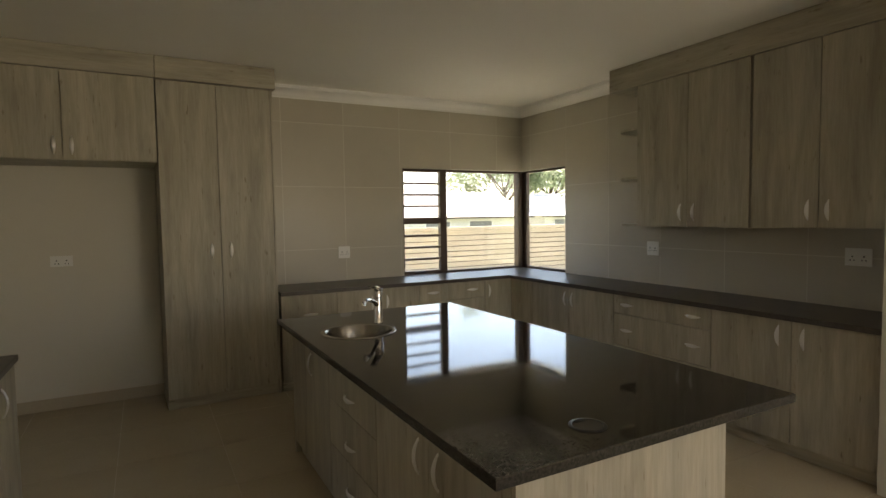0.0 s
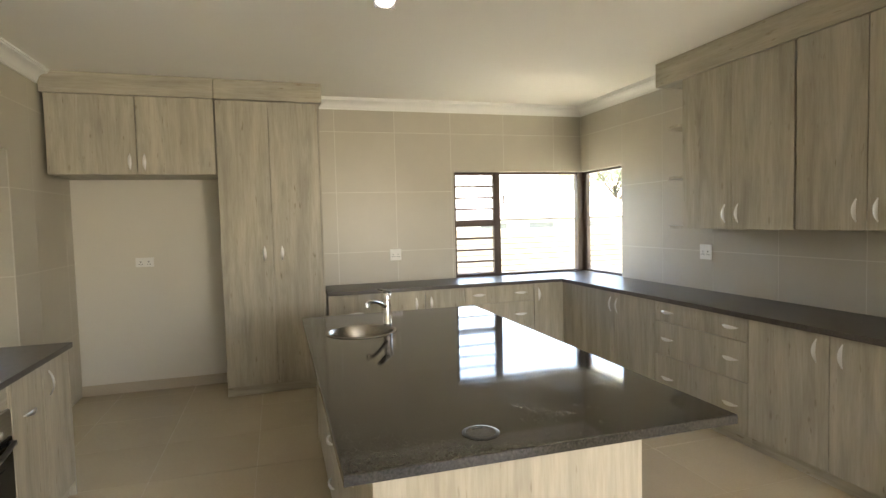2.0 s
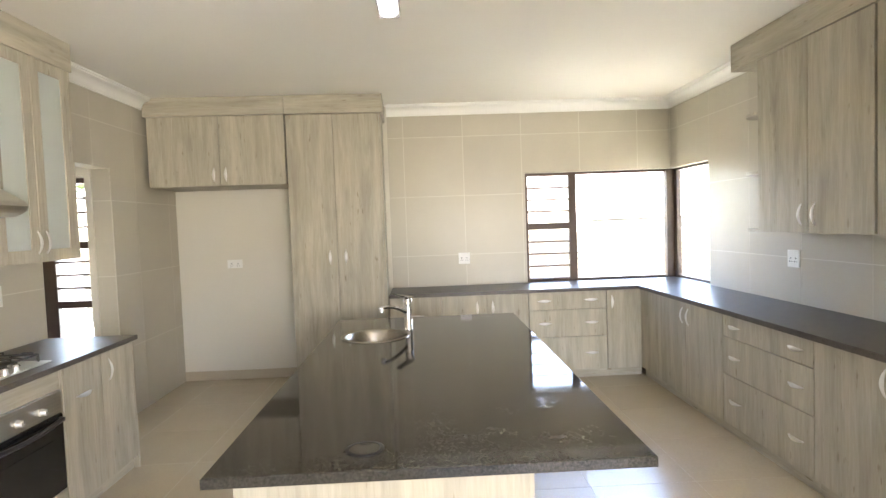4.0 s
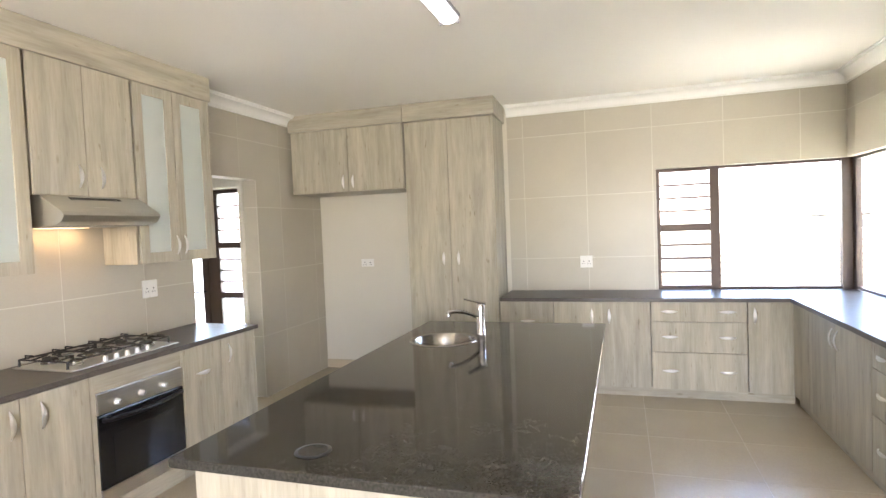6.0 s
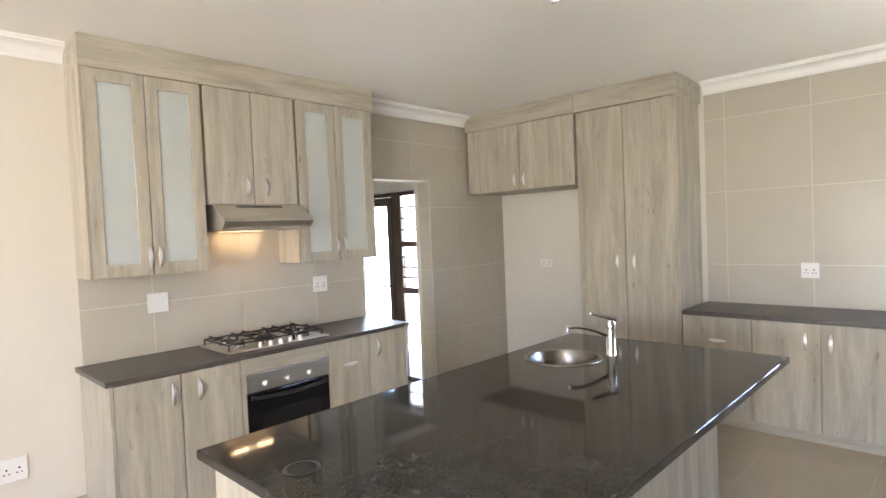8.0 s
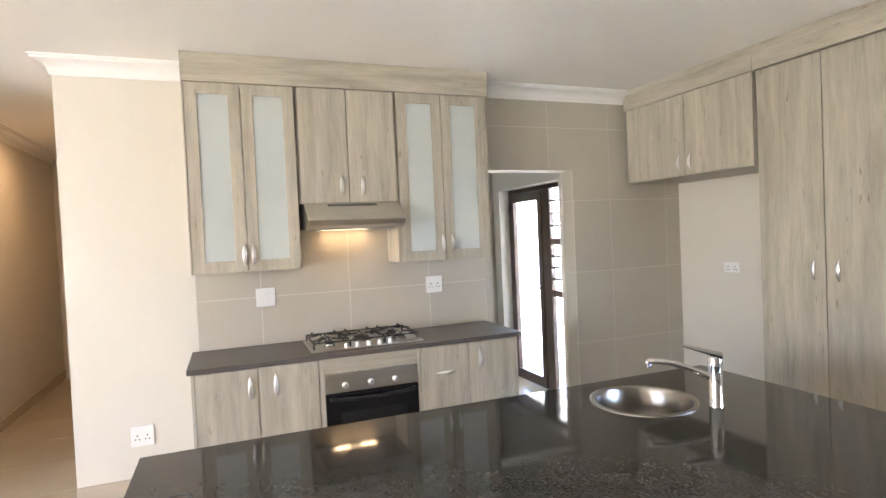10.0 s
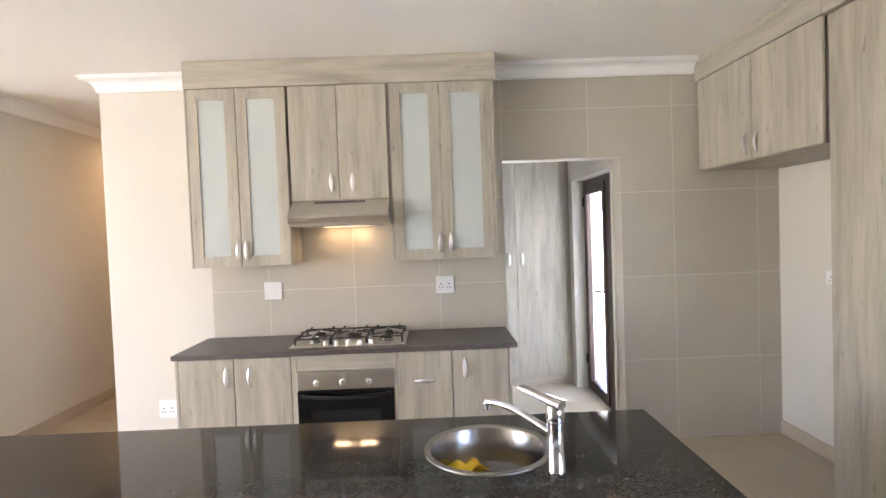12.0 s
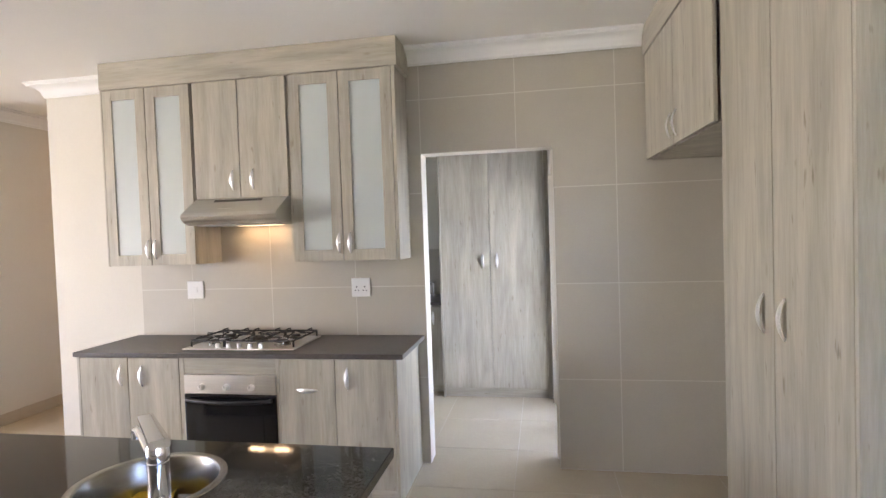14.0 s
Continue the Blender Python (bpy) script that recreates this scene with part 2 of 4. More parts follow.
HOUSE_PANE = plain_material("window_pane_grey", (0.22, 0.22, 0.22), 0.3)
BARK = plain_material("bark", (0.12, 0.09, 0.06), 0.95, grain=0.3)
LEAF = plain_material("leaf", (0.20, 0.27, 0.11), 0.6, grain=0.3)
TUBE_GLOW = glow_material("light_diffuser", (1.0, 0.98, 0.94), 0.14)
HOOD_GLOW = glow_material("hood_lamp_glass", (1.0, 0.70, 0.34), 0.35)

GLASS, gnt, gp = material("clear_glass")
gp.inputs["Transmission Weight"].default_value, gp.inputs["Roughness"].default_value, gp.inputs["IOR"].default_value = 1.0, 0.0, 1.45
gp.inputs["Base Color"].default_value = (0.95, 0.98, 0.97, 1)
FROST, fnt, fp = material("frosted_glass")
fn = node(fnt, "ShaderNodeTexNoise", Scale=700.0, Detail=2.0)
fnt.links.new(spot(fnt, (1, 1, 1)), fn.inputs["Vector"])
bump(fnt, fp, fn.outputs["Fac"], 0.15, 0.0006)
fp.inputs["Base Color"].default_value = (0.68, 0.725, 0.685, 1)
fp.inputs["Transmission Weight"].default_value, fp.inputs["Roughness"].default_value = 0.30, 0.38
OVEN_GLASS, ont, op = material("black_oven_glass")
op.inputs["Base Color"].default_value, op.inputs["Roughness"].default_value = (0.008, 0.008, 0.009, 1), 0.06
OVEN_WINDOW, ownt, owp = material("tinted_oven_window")
owp.inputs["Base Color"].default_value, owp.inputs["Roughness"].default_value = (0.014, 0.014, 0.015, 1), 0.05


# ---- mesh helpers ----
def box(bm, x0, y0, z0, x1, y1, z1, r=0.0):
    """A box from corner to corner, its edges rounded by r."""
    m = Matrix.LocRotScale(((x0 + x1) / 2, (y0 + y1) / 2, (z0 + z1) / 2), None, (abs(x1 - x0), abs(y1 - y0), abs(z1 - z0)))
    vs = bmesh.ops.create_cube(bm, size=1, matrix=m)["verts"]
    if r:
        es = list({e for v in vs for e in v.link_edges})
        bmesh.ops.bevel(bm, geom=es, offset=r, segments=2, profile=0.6, affect="EDGES")
    return bm


def prism(bm, outline, z0, z1):
    """An outline in x and y, drawn up from z0 to z1."""
    lo = [bm.verts.new((x, y, z0)) for x, y in outline]
    hi = [bm.verts.new((x, y, z1)) for x, y in outline]
    n = len(outline)
    bm.faces.new(lo[::-1])
    bm.faces.new(hi)
    for i in range(n):
        bm.faces.new((lo[i], lo[(i + 1) % n], hi[(i + 1) % n], hi[i]))
    return bm


def lathe(bm, profile, cx=0, cy=0, seg=32, closed=False):
    """A profile of (radius, height) turned round an upright axis."""
    rings = []
    for r, z in profile:
        if r < 1e-6:
            rings.append([bm.verts.new((cx, cy, z))])
        else:
            rings.append([bm.verts.new((cx + r * math.cos(2 * math.pi * i / seg), cy + r * math.sin(2 * math.pi * i / seg), z)) for i in range(seg)])
    for a, b in zip(rings, rings[1:]):
        for i in range(seg):
            j = (i + 1) % seg
            f = [a[i % len(a)], a[j % len(a)], b[j % len(b)], b[i % len(b)]]
            f = list(dict.fromkeys(f))
            if len(f) > 2:
                bm.faces.new(f)
    return bm


def tube(bm, points, radii, seg=12):
    """A round bar along points."""
    pts = [Vector(p) for p in points]
    if not hasattr(radii, "__len__"):
        radii = [radii] * len(pts)
    rings = []
    side = None
    for i, p in enumerate(pts):
        d = (pts[min(i + 1, len(pts) - 1)] - pts[max(i - 1, 0)]).normalized()
        if side is None:
            side = d.orthogonal().normalized()
        side = (side - d * side.dot(d)).normalized()
        up = d.cross(side)
        rings.append([bm.verts.new(p + radii[i] * (side * math.cos(2 * math.pi * k / seg) + up * math.sin(2 * math.pi * k / seg))) for k in range(seg)])
    for a, b in zip(rings, rings[1:]):
        for k in range(seg):
            bm.faces.new((a[k], a[(k + 1) % seg], b[(k + 1) % seg], b[k]))
    bm.faces.new(rings[0][::-1])
    bm.faces.new(rings[-1])
    return bm


def mesh_from(bm, name, mat, smooth=False):
    bmesh.ops.recalc_face_normals(bm, faces=bm.faces[:])
    me = bpy.data.meshes.new(name)
    bm.to_mesh(me)
    bm.free()
    me.materials.append(mat)
    if smooth:
        for f in me.polygons:
            f.use_smooth = True
        me.set_sharp_from_angle(angle=radians(40))
    return me


def thing(name, m, label, category, group="", kind=""):
    """An Empty at the base of a thing."""
    ob = new(name)
    ob.empty_display_size = 0.1
    ob.matrix_world = m
    return tagged(ob, label, category, group, kind)


def part(name, bm, mat, parent, label="", smooth=False):
    ob = new(name, mesh_from(bm, name, mat, smooth))
    ob.parent = parent
    return tagged(ob, label) if label else ob


def solid(name, bm, mat, label, category, kind="", smooth=False):
    ob = new(name, mesh_from(bm, name, mat, smooth))
    return tagged(ob, label, category, "", kind)


def B(*a, r=0.0):
    return box(bmesh.new(), *a, r=r)


# ---- large structure ----
WEST, NORTH, EAST, TOP = -1.16, 5.275, 3.937, 2.735
OPEN0, OPEN1, OPEN_TOP = 3.225, 4.072, 2.056
WIN_L, WIN_E0, WIN_B, WIN_T = 2.40, 4.50, 0.8345, 2.01


def cells(u0, u1, z0, z1, holes, us=(), zs=()):
    """Rectangles of a wall that lie outside its holes."""
    u = sorted({u0, u1, *us, *[a for h in holes for a in h[:2]]})
    z = sorted({z0, z1, *zs, *[a for h in holes for a in h[2:]]})
    for a, b in zip(u, u[1:]):
        for c, d in zip(z, z[1:]):
            if a >= u0 - 1e-6 and b <= u1 + 1e-6 and not any(h[0] - 1e-6 <= a and b <= h[1] + 1e-6 and h[2] - 1e-6 <= c and d <= h[3] + 1e-6 for h in holes):
                yield a, b, c, d


def wall(name, axis, n0, n1, u0, u1, z0, z1, holes=(), mat=None, label="cream painted plaster wall"):
    bm = bmesh.new()
    for a, b, c, d in cells(u0, u1, z0, z1, holes):
        if axis == "x":
            box(bm, n0, a, c, n1, b, d)
        else:
            box(bm, a, n0, c, b, n1, d)
    return solid(name, bm, mat or PAINT, label, "wall", "structure")


wall_west = wall("wall_west", "x", -1.31, -1.168, 0.39, 5.283, 0, TOP, [(OPEN0, OPEN1 + 0.008, 0, OPEN_TOP)], label="plaster wall with beige tiles and an open doorway")
wall_north = wall("wall_north", "y", 5.283, 5.505, -1.31, 3.945, -0.15, TOP, [(WIN_L, 3.945, WIN_B, WIN_T)], label="plaster wall with beige tiles and a corner window")
wall_east = wall("wall_east", "x", 3.945, 4.167, 1.12, 5.505, -0.15, TOP, [(WIN_E0, 5.505, WIN_B, WIN_T)], label="plaster wall with beige tiles and a corner window")
wall("wall_recess_back", "y", 5.225, 5.2825, -1.1597, 0.08, 0, 1.934, label="cream painted back of the empty fridge recess")
wall("wall_stub", "y", 1.12, 1.34, 3.31, 3.945, 0, TOP, label="cream plaster wall end beside the counter")
wall("wall_east_south", "x", 3.945, 4.167, -4.1, 1.12, 0, TOP)
# unseen closing wall; its bare opening is added to let fill light in
wall("wall_south", "y", -4.3, -4.1, -1.31, 4.167, 0, TOP, [(1.2, 3.8, 0.1, 2.4)])
wall("wall_west_south", "x", -1.31, -1.16, -4.1, -0.80, 0, TOP)
wall("wall_corridor_south", "y", -0.80, -0.62, -5.2, -1.16, 0, TOP, label="cream painted corridor wall")
wall("wall_corridor_north", "y", 0.39, 0.60, -5.2, -1.31, 0, TOP)
wall("wall_corridor_end", "x", -5.35, -5.2, -0.80, 0.60, 0, TOP)
wall("wall_utility_north", "y", 4.06, 4.28, -3.6, -1.31, 0, TOP, [(-2.50, -1.36, 0, 2.0)], label="cream plaster wall with a glazed door")
wall("wall_utility_west", "x", -3.6, -3.4, 0.60, 4.06, 0, TOP)

solid("ceiling", B(-5.35, -4.3, TOP, 4.167, 5.505, TOP + 0.12), CEILING_PAINT, "smooth cream painted ceiling", "ceiling", "structure")
# unseen overhangs, added so that no direct sun reaches the counter
solid("eaves_north", B(-5.35, 5.506, TOP + 0.02, 4.95, 6.25, TOP + 0.14), CEILING_PAINT, "unseen overhang added to keep sun off the window sills", "eaves", "structure")
solid("eaves_east", B(4.168, -4.3, TOP + 0.02, 4.95, 5.505, TOP + 0.14), CEILING_PAINT, "unseen overhang added to keep sun off the window sills", "eaves", "structure")
floor = solid("floor", B(-5.35, -4.3, -0.15, 4.167, 5.505, -0.0014), FLOOR_GROUT, "large cream floor tiles with thin grout joints", "floor", "structure")
solid("ground", B(-400, -400, -0.5, 400, 400, -0.152), PAVING, "sunlit lawn around the house", "ground", "structure")


def cornice(name, p0, p1, inward, m0=0.0, m1=0.0):
    """Coved cornice from p0 to p1; m0, m1: mitre at each end."""
    d = (Vector((*p1, 0)) - Vector((*p0, 0))).normalized()
    n = Vector((*inward, 0))
    prof = [(0, 0)] + [(0.012, 0.0), (0.012, 0.014)]
    prof += [(0.018 + 0.062 * (1 - math.cos(a)), 0.02 + 0.055 * math.sin(a)) for a in [i * math.pi / 12 for i in range(7)]]
    prof += [(0.088, 0.080), (0.088, 0.092), (0.098, 0.094), (0.098, 0.106), (0, 0.106)]
    bm = bmesh.new()
    ends = []
    for p, m in ((p0, m0), (p1, m1)):
        ends.append([bm.verts.new(Vector((*p, TOP - 0.106 + z)) + n * a + d * (m * a)) for a, z in prof])
    k = len(prof)
    for i in range(k):
        bm.faces.new((ends[0][i], ends[0][(i + 1) % k], ends[1][(i + 1) % k], ends[1][i]))
    bm.faces.new(ends[0])
    bm.faces.new(ends[1][::-1])
    return solid(name, bm, CORNICE_PAINT, "white coved plaster cornice", "cornice", "structure", smooth=True)


cornice("cornice_north", (0.991, NORTH), (EAST, NORTH), (0, -1), 0, -1)
cornice("cornice_east", (EAST, NORTH), (EAST, 3.543), (-1, 0), 1, 0)
cornice("cornice_west", (WEST, 3.158), (WEST, 4.618), (1, 0))
cornice("cornice_west_end", (WEST - 0.008, 1.114), (WEST - 0.008, 0.39), (1, 0), 0, 1)
cornice("cornice_corridor_north", (WEST - 0.008, 0.39), (-5.2, 0.39), (0, -1), -1, 0)
cornice("cornice_corridor_south", (-5.2, -0.62), (-1.16, -0.62), (0, 1), 0, 0)

for nm, a in (("skirting_niche", (-1.159, 5.211, 0, 0.0815, 5.2255, 0.095)), ("skirting_corridor", (-5.2, -0.62, 0, -1.16, -0.606, 0.10)),
              ("skirting_west", (-1.168, 0.39, 0, -1.154, 1.097, 0.10))):
    solid(nm, B(*a, r=0.003), SKIRT, "beige tiled skirting along the wall foot", "skirting", "structure")


# ---- windows ----
def bar(name, a, parent, mat=FRAME, r=0.003):
    return part(name, B(*a, r=r), mat, parent)


def pane(a, parent):
    ob = part("pane", B(*a), GLASS, parent, "clear glass pane")
    ob.visible_shadow = False
    return ob


win = thing("window_1", pose(0, 0, 0), "dark bronze aluminium corner window with louvred side light", "window", kind="structure")
Y0, Y1 = 5.325, 5.365
bar("frame", (2.403, Y0, 0.867, 2.435, Y1, 2.008), win)
bar("frame", (2.435, Y0, 1.975, 2.865, Y1, 2.008), win)
bar("frame", (2.435, Y0, 0.867, 2.865, Y1, 0.905), win)
bar("transom", (2.435, Y0 - 0.008, 1.415, 2.865, Y1, 1.485), win)
bar("mullion", (2.865, Y0 - 0.012, 0.867, 2.945, Y1 + 0.01, 2.008), win)
bar("frame", (2.945, Y0, 1.982, 3.905, Y1, 2.008), win)
bar("frame", (2.945, Y0, 0.867, 3.905, Y1, 0.892), win)
bar("corner_post", (3.905, Y0 - 0.02, 0.867, 3.985, 5.385, 2.008), win)
bar("corner_post_side", (3.985, 5.245, 0.867, 4.035, 5.385, 2.008), win)
for z0, z1 in ((1.485, 1.975), (0.905, 1.415)):
    for i in range(1, 4):
        z = z0 + (z1 - z0) * i / 4
        bar("louvre_rail", (2.435, Y0 - 0.006, z - 0.011, 2.865, Y1 + 0.004, z + 0.011), win, r=0.002)
    for i in range(4):
        a = z0 + (z1 - z0) * i / 4 + 0.0115
        b = z0 + (z1 - z0) * (i + 1) / 4 - 0.0115
        pane((2.437, 5.343, a, 2.863, 5.347, b), win)
pane((2.945, 5.343, 0.892, 3.905, 5.347, 1.982), win)
bar("frame", (3.99, WIN_E0 + 0.003, 1.985, 4.03, 5.245, 2.008), win)
bar("frame", (3.99, WIN_E0 + 0.003, 0.867, 4.03, 5.245, 0.892), win)
bar("frame", (3.99, WIN_E0 + 0.003, 0.892, 4.03, WIN_E0 + 0.018, 1.985), win)
pane((4.008, WIN_E0 + 0.018, 0.892, 4.012, 5.245, 1.985), win)
part("stay_handle", B(2.56, Y0 - 0.02, 0.885, 2.68, Y0 - 0.001, 0.90, r=0.003), BLACK, win)

door = thing("door_1", pose(0, 0, 0), "bronze aluminium glazed back door with louvred side light", "door", kind="structure")
Y0, Y1 = 4.17, 4.22
bar("door_frame", (-2.497, Y0, 0.0, -2.455, Y1, 1.997), door)
bar("door_frame", (-2.455, Y0, 1.955, -1.365, Y1, 1.997), door)
bar("stile", (-2.452, Y0 - 0.01, 0.012, -2.385, Y1 - 0.012, 1.95), door)
bar("stile", (-1.905, Y0 - 0.01, 0.012, -1.835, Y1 - 0.012, 1.95), door)
bar("rail", (-2.385, Y0 - 0.01, 1.86, -1.905, Y1 - 0.012, 1.95), door)
bar("rail", (-2.385, Y0 - 0.01, 0.012, -1.905, Y1 - 0.012, 0.11), door)
pane((-2.385, Y0 + 0.012, 0.11, -1.905, Y0 + 0.016, 1.86), door)
bar("mullion", (-1.832, Y0, 0.0, -1.70, Y1, 1.955), door)
bar("door_frame", (-1.40, Y0, 0.0, -1.365, Y1, 1.955), door)
bar("transom", (-1.70, Y0, 0.93, -1.40, Y1, 0.99), door)
bar("transom", (-1.70, Y0, 1.42, -1.40, Y1, 1.48), door)
bar("sill", (-1.70, Y0, 0.0, -1.40, Y1, 0.05), door)
for z0, z1 in ((0.99, 1.42), (1.48, 1.955)):
    for i in range(1, 4):
        z = z0 + (z1 - z0) * i / 4
        bar("louvre_rail", (-1.70, Y0 + 0.005, z - 0.009, -1.40, Y1 - 0.005, z + 0.009), door, r=0.002)
pane((-1.70, Y0 + 0.02, 0.05, -1.40, Y0 + 0.024, 1.955), door)
hb = tube(bmesh.new(), [(-1.87, Y0 - 0.012, 1.0), (-1.87, Y0 - 0.05, 1.0), (-1.885, Y0 - 0.055, 1.0), (-1.99, Y0 - 0.055, 0.995)], 0.008)
part("door_handle", hb, BLACK, door, "black lever handle", True)
for z in (0.25, 1.75):
    part("hinge", tube(bmesh.new(), [(-2.455, Y0 - 0.016, z), (-2.455, Y0 - 0.016, z + 0.09)], 0.009), BLACK, door, "", True)


# ---- cabinets ----
# local frame of a cabinet: x along its width, front at y = 0 facing -y, z up
DOOR_T = 0.018


def handle(parent, x, z, upright, length=0.132):
    """A leaf-shaped bow handle."""
    bm = bmesh.new()
    n = 12
    rows = []
    for i in range(n + 1):
        u = -1 + 2 * i / n
        wdt = 0.0125 * (1 - abs(u) ** 2.2) + 0.0012
        out = 0.021 * (1 - u * u) + 0.001
        row = []
        for side, lift in ((-1, 0.0), (-0.45, 0.0035), (0.45, 0.0035), (1, 0.0), (0.6, -0.004), (-0.6, -0.004)):
            s, y = side * wdt, -DOOR_T - out - lift
            row.append(bm.verts.new((x + s, y, z + u * length / 2) if upright else (x + u * length / 2, y, z + s)))
        rows.append(row)
    for a, b in zip(rows, rows[1:]):
        for k in range(6):
            bm.faces.new((a[k], a[(k + 1) % 6], b[(k + 1) % 6], b[k]))
    bm.faces.new(rows[0])
    bm.faces.new(rows[-1][::-1])
    for u in (-0.86, 0.86):
        c = (x, z + u * length / 2) if upright else (x + u * length / 2, z)
        tube(bm, [(c[0], -DOOR_T + 0.001, c[1]), (c[0], -DOOR_T - 0.007, c[1])], 0.0032, 8)
    part("handle", bm, NICKEL, parent, "satin metal leaf-shaped handle", True)


def front(parent, name, x0, x1, z0, z1, handles=(), glass=False, mat=None):
    g = 0.0028
    if not glass:
        d = part(name, B(x0 + g, -DOOR_T, z0 + g, x1 - g, -0.0015, z1 - g, r=0.0012), mat or WOOD, parent)
    else:
        f = 0.072
        bm = bmesh.new()
        box(bm, x0 + g, -DOOR_T, z0 + g, x0 + f, -0.0015, z1 - g, r=0.0012)
        box(bm, x1 - f, -DOOR_T, z0 + g, x1 - g, -0.0015, z1 - g, r=0.0012)
        box(bm, x0 + f, -DOOR_T, z0 + g, x1 - f, -0.0015, z0 + f, r=0.0012)
        box(bm, x0 + f, -DOOR_T, z1 - f, x1 - f, -0.0015, z1 - g, r=0.0012)
        d = part(name, bm, WOOD, parent, "wood-grain door frame round frosted glass")
        part("glass", B(x0 + f - 0.004, -0.011, z0 + f - 0.004, x1 - f + 0.004, -0.007, z1 - f + 0.004), FROST, d, "frosted glass panel")
    for hx, hz, upright in handles:
        handle(d, hx, hz, upright)
    return d


def cabinet(name, m, w, depth, z0, z1, label, group, plinth=0.0, hollow=False, shelves=(), open_top=False):
    c = thing(name, m, label, "cabinet", group)
    t = 0.016
    if hollow:
        bm = bmesh.new()
        box(bm, 0, 0, z0, t, depth, z1)
        box(bm, w - t, 0, z0, w, depth, z1)
        box(bm, t, 0, z0, w - t, depth, z0 + t)
        if not open_top:
            box(bm, t, 0, z1 - t, w - t, depth, z1)
        box(bm, t, depth - t, z0 + t, w - t, depth, z1 - t)
        part("body", bm, WOOD, c)
        for z in shelves:
            part("shelf", B(t, 0.03, z, w - t, depth - t, z + t), WOOD, c)
    else:
        part("body", B(0.005, 0.012, z0 + (0.0045 if plinth else 0), w - 0.005, depth, z1), WOOD, c)
    if plinth:
        part("plinth", B(-0.0003, 0.018, 0.0, w + 0.0003, depth - 0.02, z0 + 0.004), WOOD_ACROSS, c)
    return c


LAM = "pale grey-beige wood-grain laminate "
BASE_Z0, BASE_Z1 = 0.08, 0.833


def doors_unit(name, m, xs, depth, label, group, handles, z0=BASE_Z0, z1=BASE_Z1, plinth=True, glass=False, hollow=False, shelves=(), open_top=False):
    """A unit whose doors lie between the xs; handles: for each door (x, z, upright)."""
    w = xs[-1]
    c = cabinet(name, m, w, depth, z0, z1, label, group, plinth, hollow, shelves, open_top)
    for a, b, h in zip(xs, xs[1:], handles):
        front(c, "door", a, b, z0, z1, [h] if h else [], glass)
    return c


def drawers_unit(m, w, depth, zs, label, group, inset):
    c = cabinet("drawer_unit", m, w, depth, BASE_Z0, BASE_Z1, label, group, True)
    for a, b in zip(zs, zs[1:]):
        hz = (a + b) / 2 + 0.003
        hs = [(w * inset, hz, False), (w * (1 - inset), hz, False)] if inset else [(w / 2, hz, False)]
        front(c, "drawer_front", 0, w, a, b, hs)
    return c


def north(x, y=4.718):
    return pose(x, y, 0)


def west(y, x=-0.60):
    return pose(x, y, 0, 0, 0, 90)


def east(y, x=3.385):
    return pose(x, y, 0, 0, 0, -90)


HZ = 0.72
DN = 0.552
# north run
g = "base units under the corner counter"
doors_unit("base_cabinet", north(0.984), [0, 0.49], DN, LAM + "single door base cabinet with drop handle", g, [(0.254, 0.655, False)])
doors_unit("base_cabinet", north(1.4745), [0, 0.423, 0.822], DN, LAM + "double door base cabinet under the counter", g, [(0.334, 0.706, True), (0.481, 0.706, True)])
drawers_unit(north(2.297), 0.743, DN, (BASE_Z0, 0.402, 0.663, BASE_Z1), LAM + "three drawer unit below the window", g, 0.2)
doors_unit("base_cabinet", north(3.041), [0, 0.338], DN, LAM + "narrow corner base cabinet", g, [(0.05, HZ, True)])
# east run
DE = 0.545
doors_unit("base_cabinet", east(4.699), [0, 0.37], DE, LAM + "blank corner base panel", g, [None])
doors_unit("base_cabinet", east(4.328), [0, 0.535, 1.075], DE, LAM + "double door base cabinet beside the corner", g, [(0.485, HZ, True), (0.58, HZ, True)])
drawers_unit(east(3.252), 0.895, DE, (BASE_Z0, 0.42, 0.68, BASE_Z1), LAM + "wide three drawer unit", g, 0.16)
doors_unit("base_cabinet", east(2.356), [0, 0.533, 1.01], DE, LAM + "double door base cabinet by the wall end", g, [(0.457, 0.735, True), (0.605, 0.735, True)])

# corner counter
cb = prism(bmesh.new(), [(0.985, 4.684), (3.345, 4.684), (3.345, 1.343), (3.936, 1.343), (3.936, 4.503), (3.988, 4.503), (3.988, 5.323), (2.403, 5.323), (2.403, 5.274), (0.985, 5.274)], 0.8345, 0.868)
bmesh.ops.bevel(cb, geom=[e for e in cb.edges if abs(e.verts[0].co.z - e.verts[1].co.z) < 1e-5], offset=0.003, segments=2, affect="EDGES")
solid("corner_counter", cb, COUNTER_STONE, "dark polished granite corner counter running under the windows", "counter")

# tall cupboard and fridge recess
c = doors_unit("tall_cupboard", pose(0.1, 4.703, 0, 0, 0, 2.0), [0, 0.428, 0.853], 0.54, LAM + "tall two door pantry cupboard reaching the ceiling", "", [(0.357, 1.245, True), (0.503, 1.245, True)], 0.088, 2.565)
part("fascia", B(0.0, -0.05, 2.567, 0.889, 0.54, TOP - 0.002, r=0.002), WOOD_ACROSS, c)
part("side_panel", B(0.854, -0.018, 0.0, 0.868, 0.54, 2.566), WOOD, c)
c = doors_unit("overhead_cabinet", pose(-1.128, 4.645, 0, 0, 0, 1.5), [0.004, 0.635, 1.224], 0.6, LAM + "two door cabinet over the empty fridge recess", "", [(0.582, 2.035, True), (0.688, 2.035, True)], 1.935, 2.565, False)
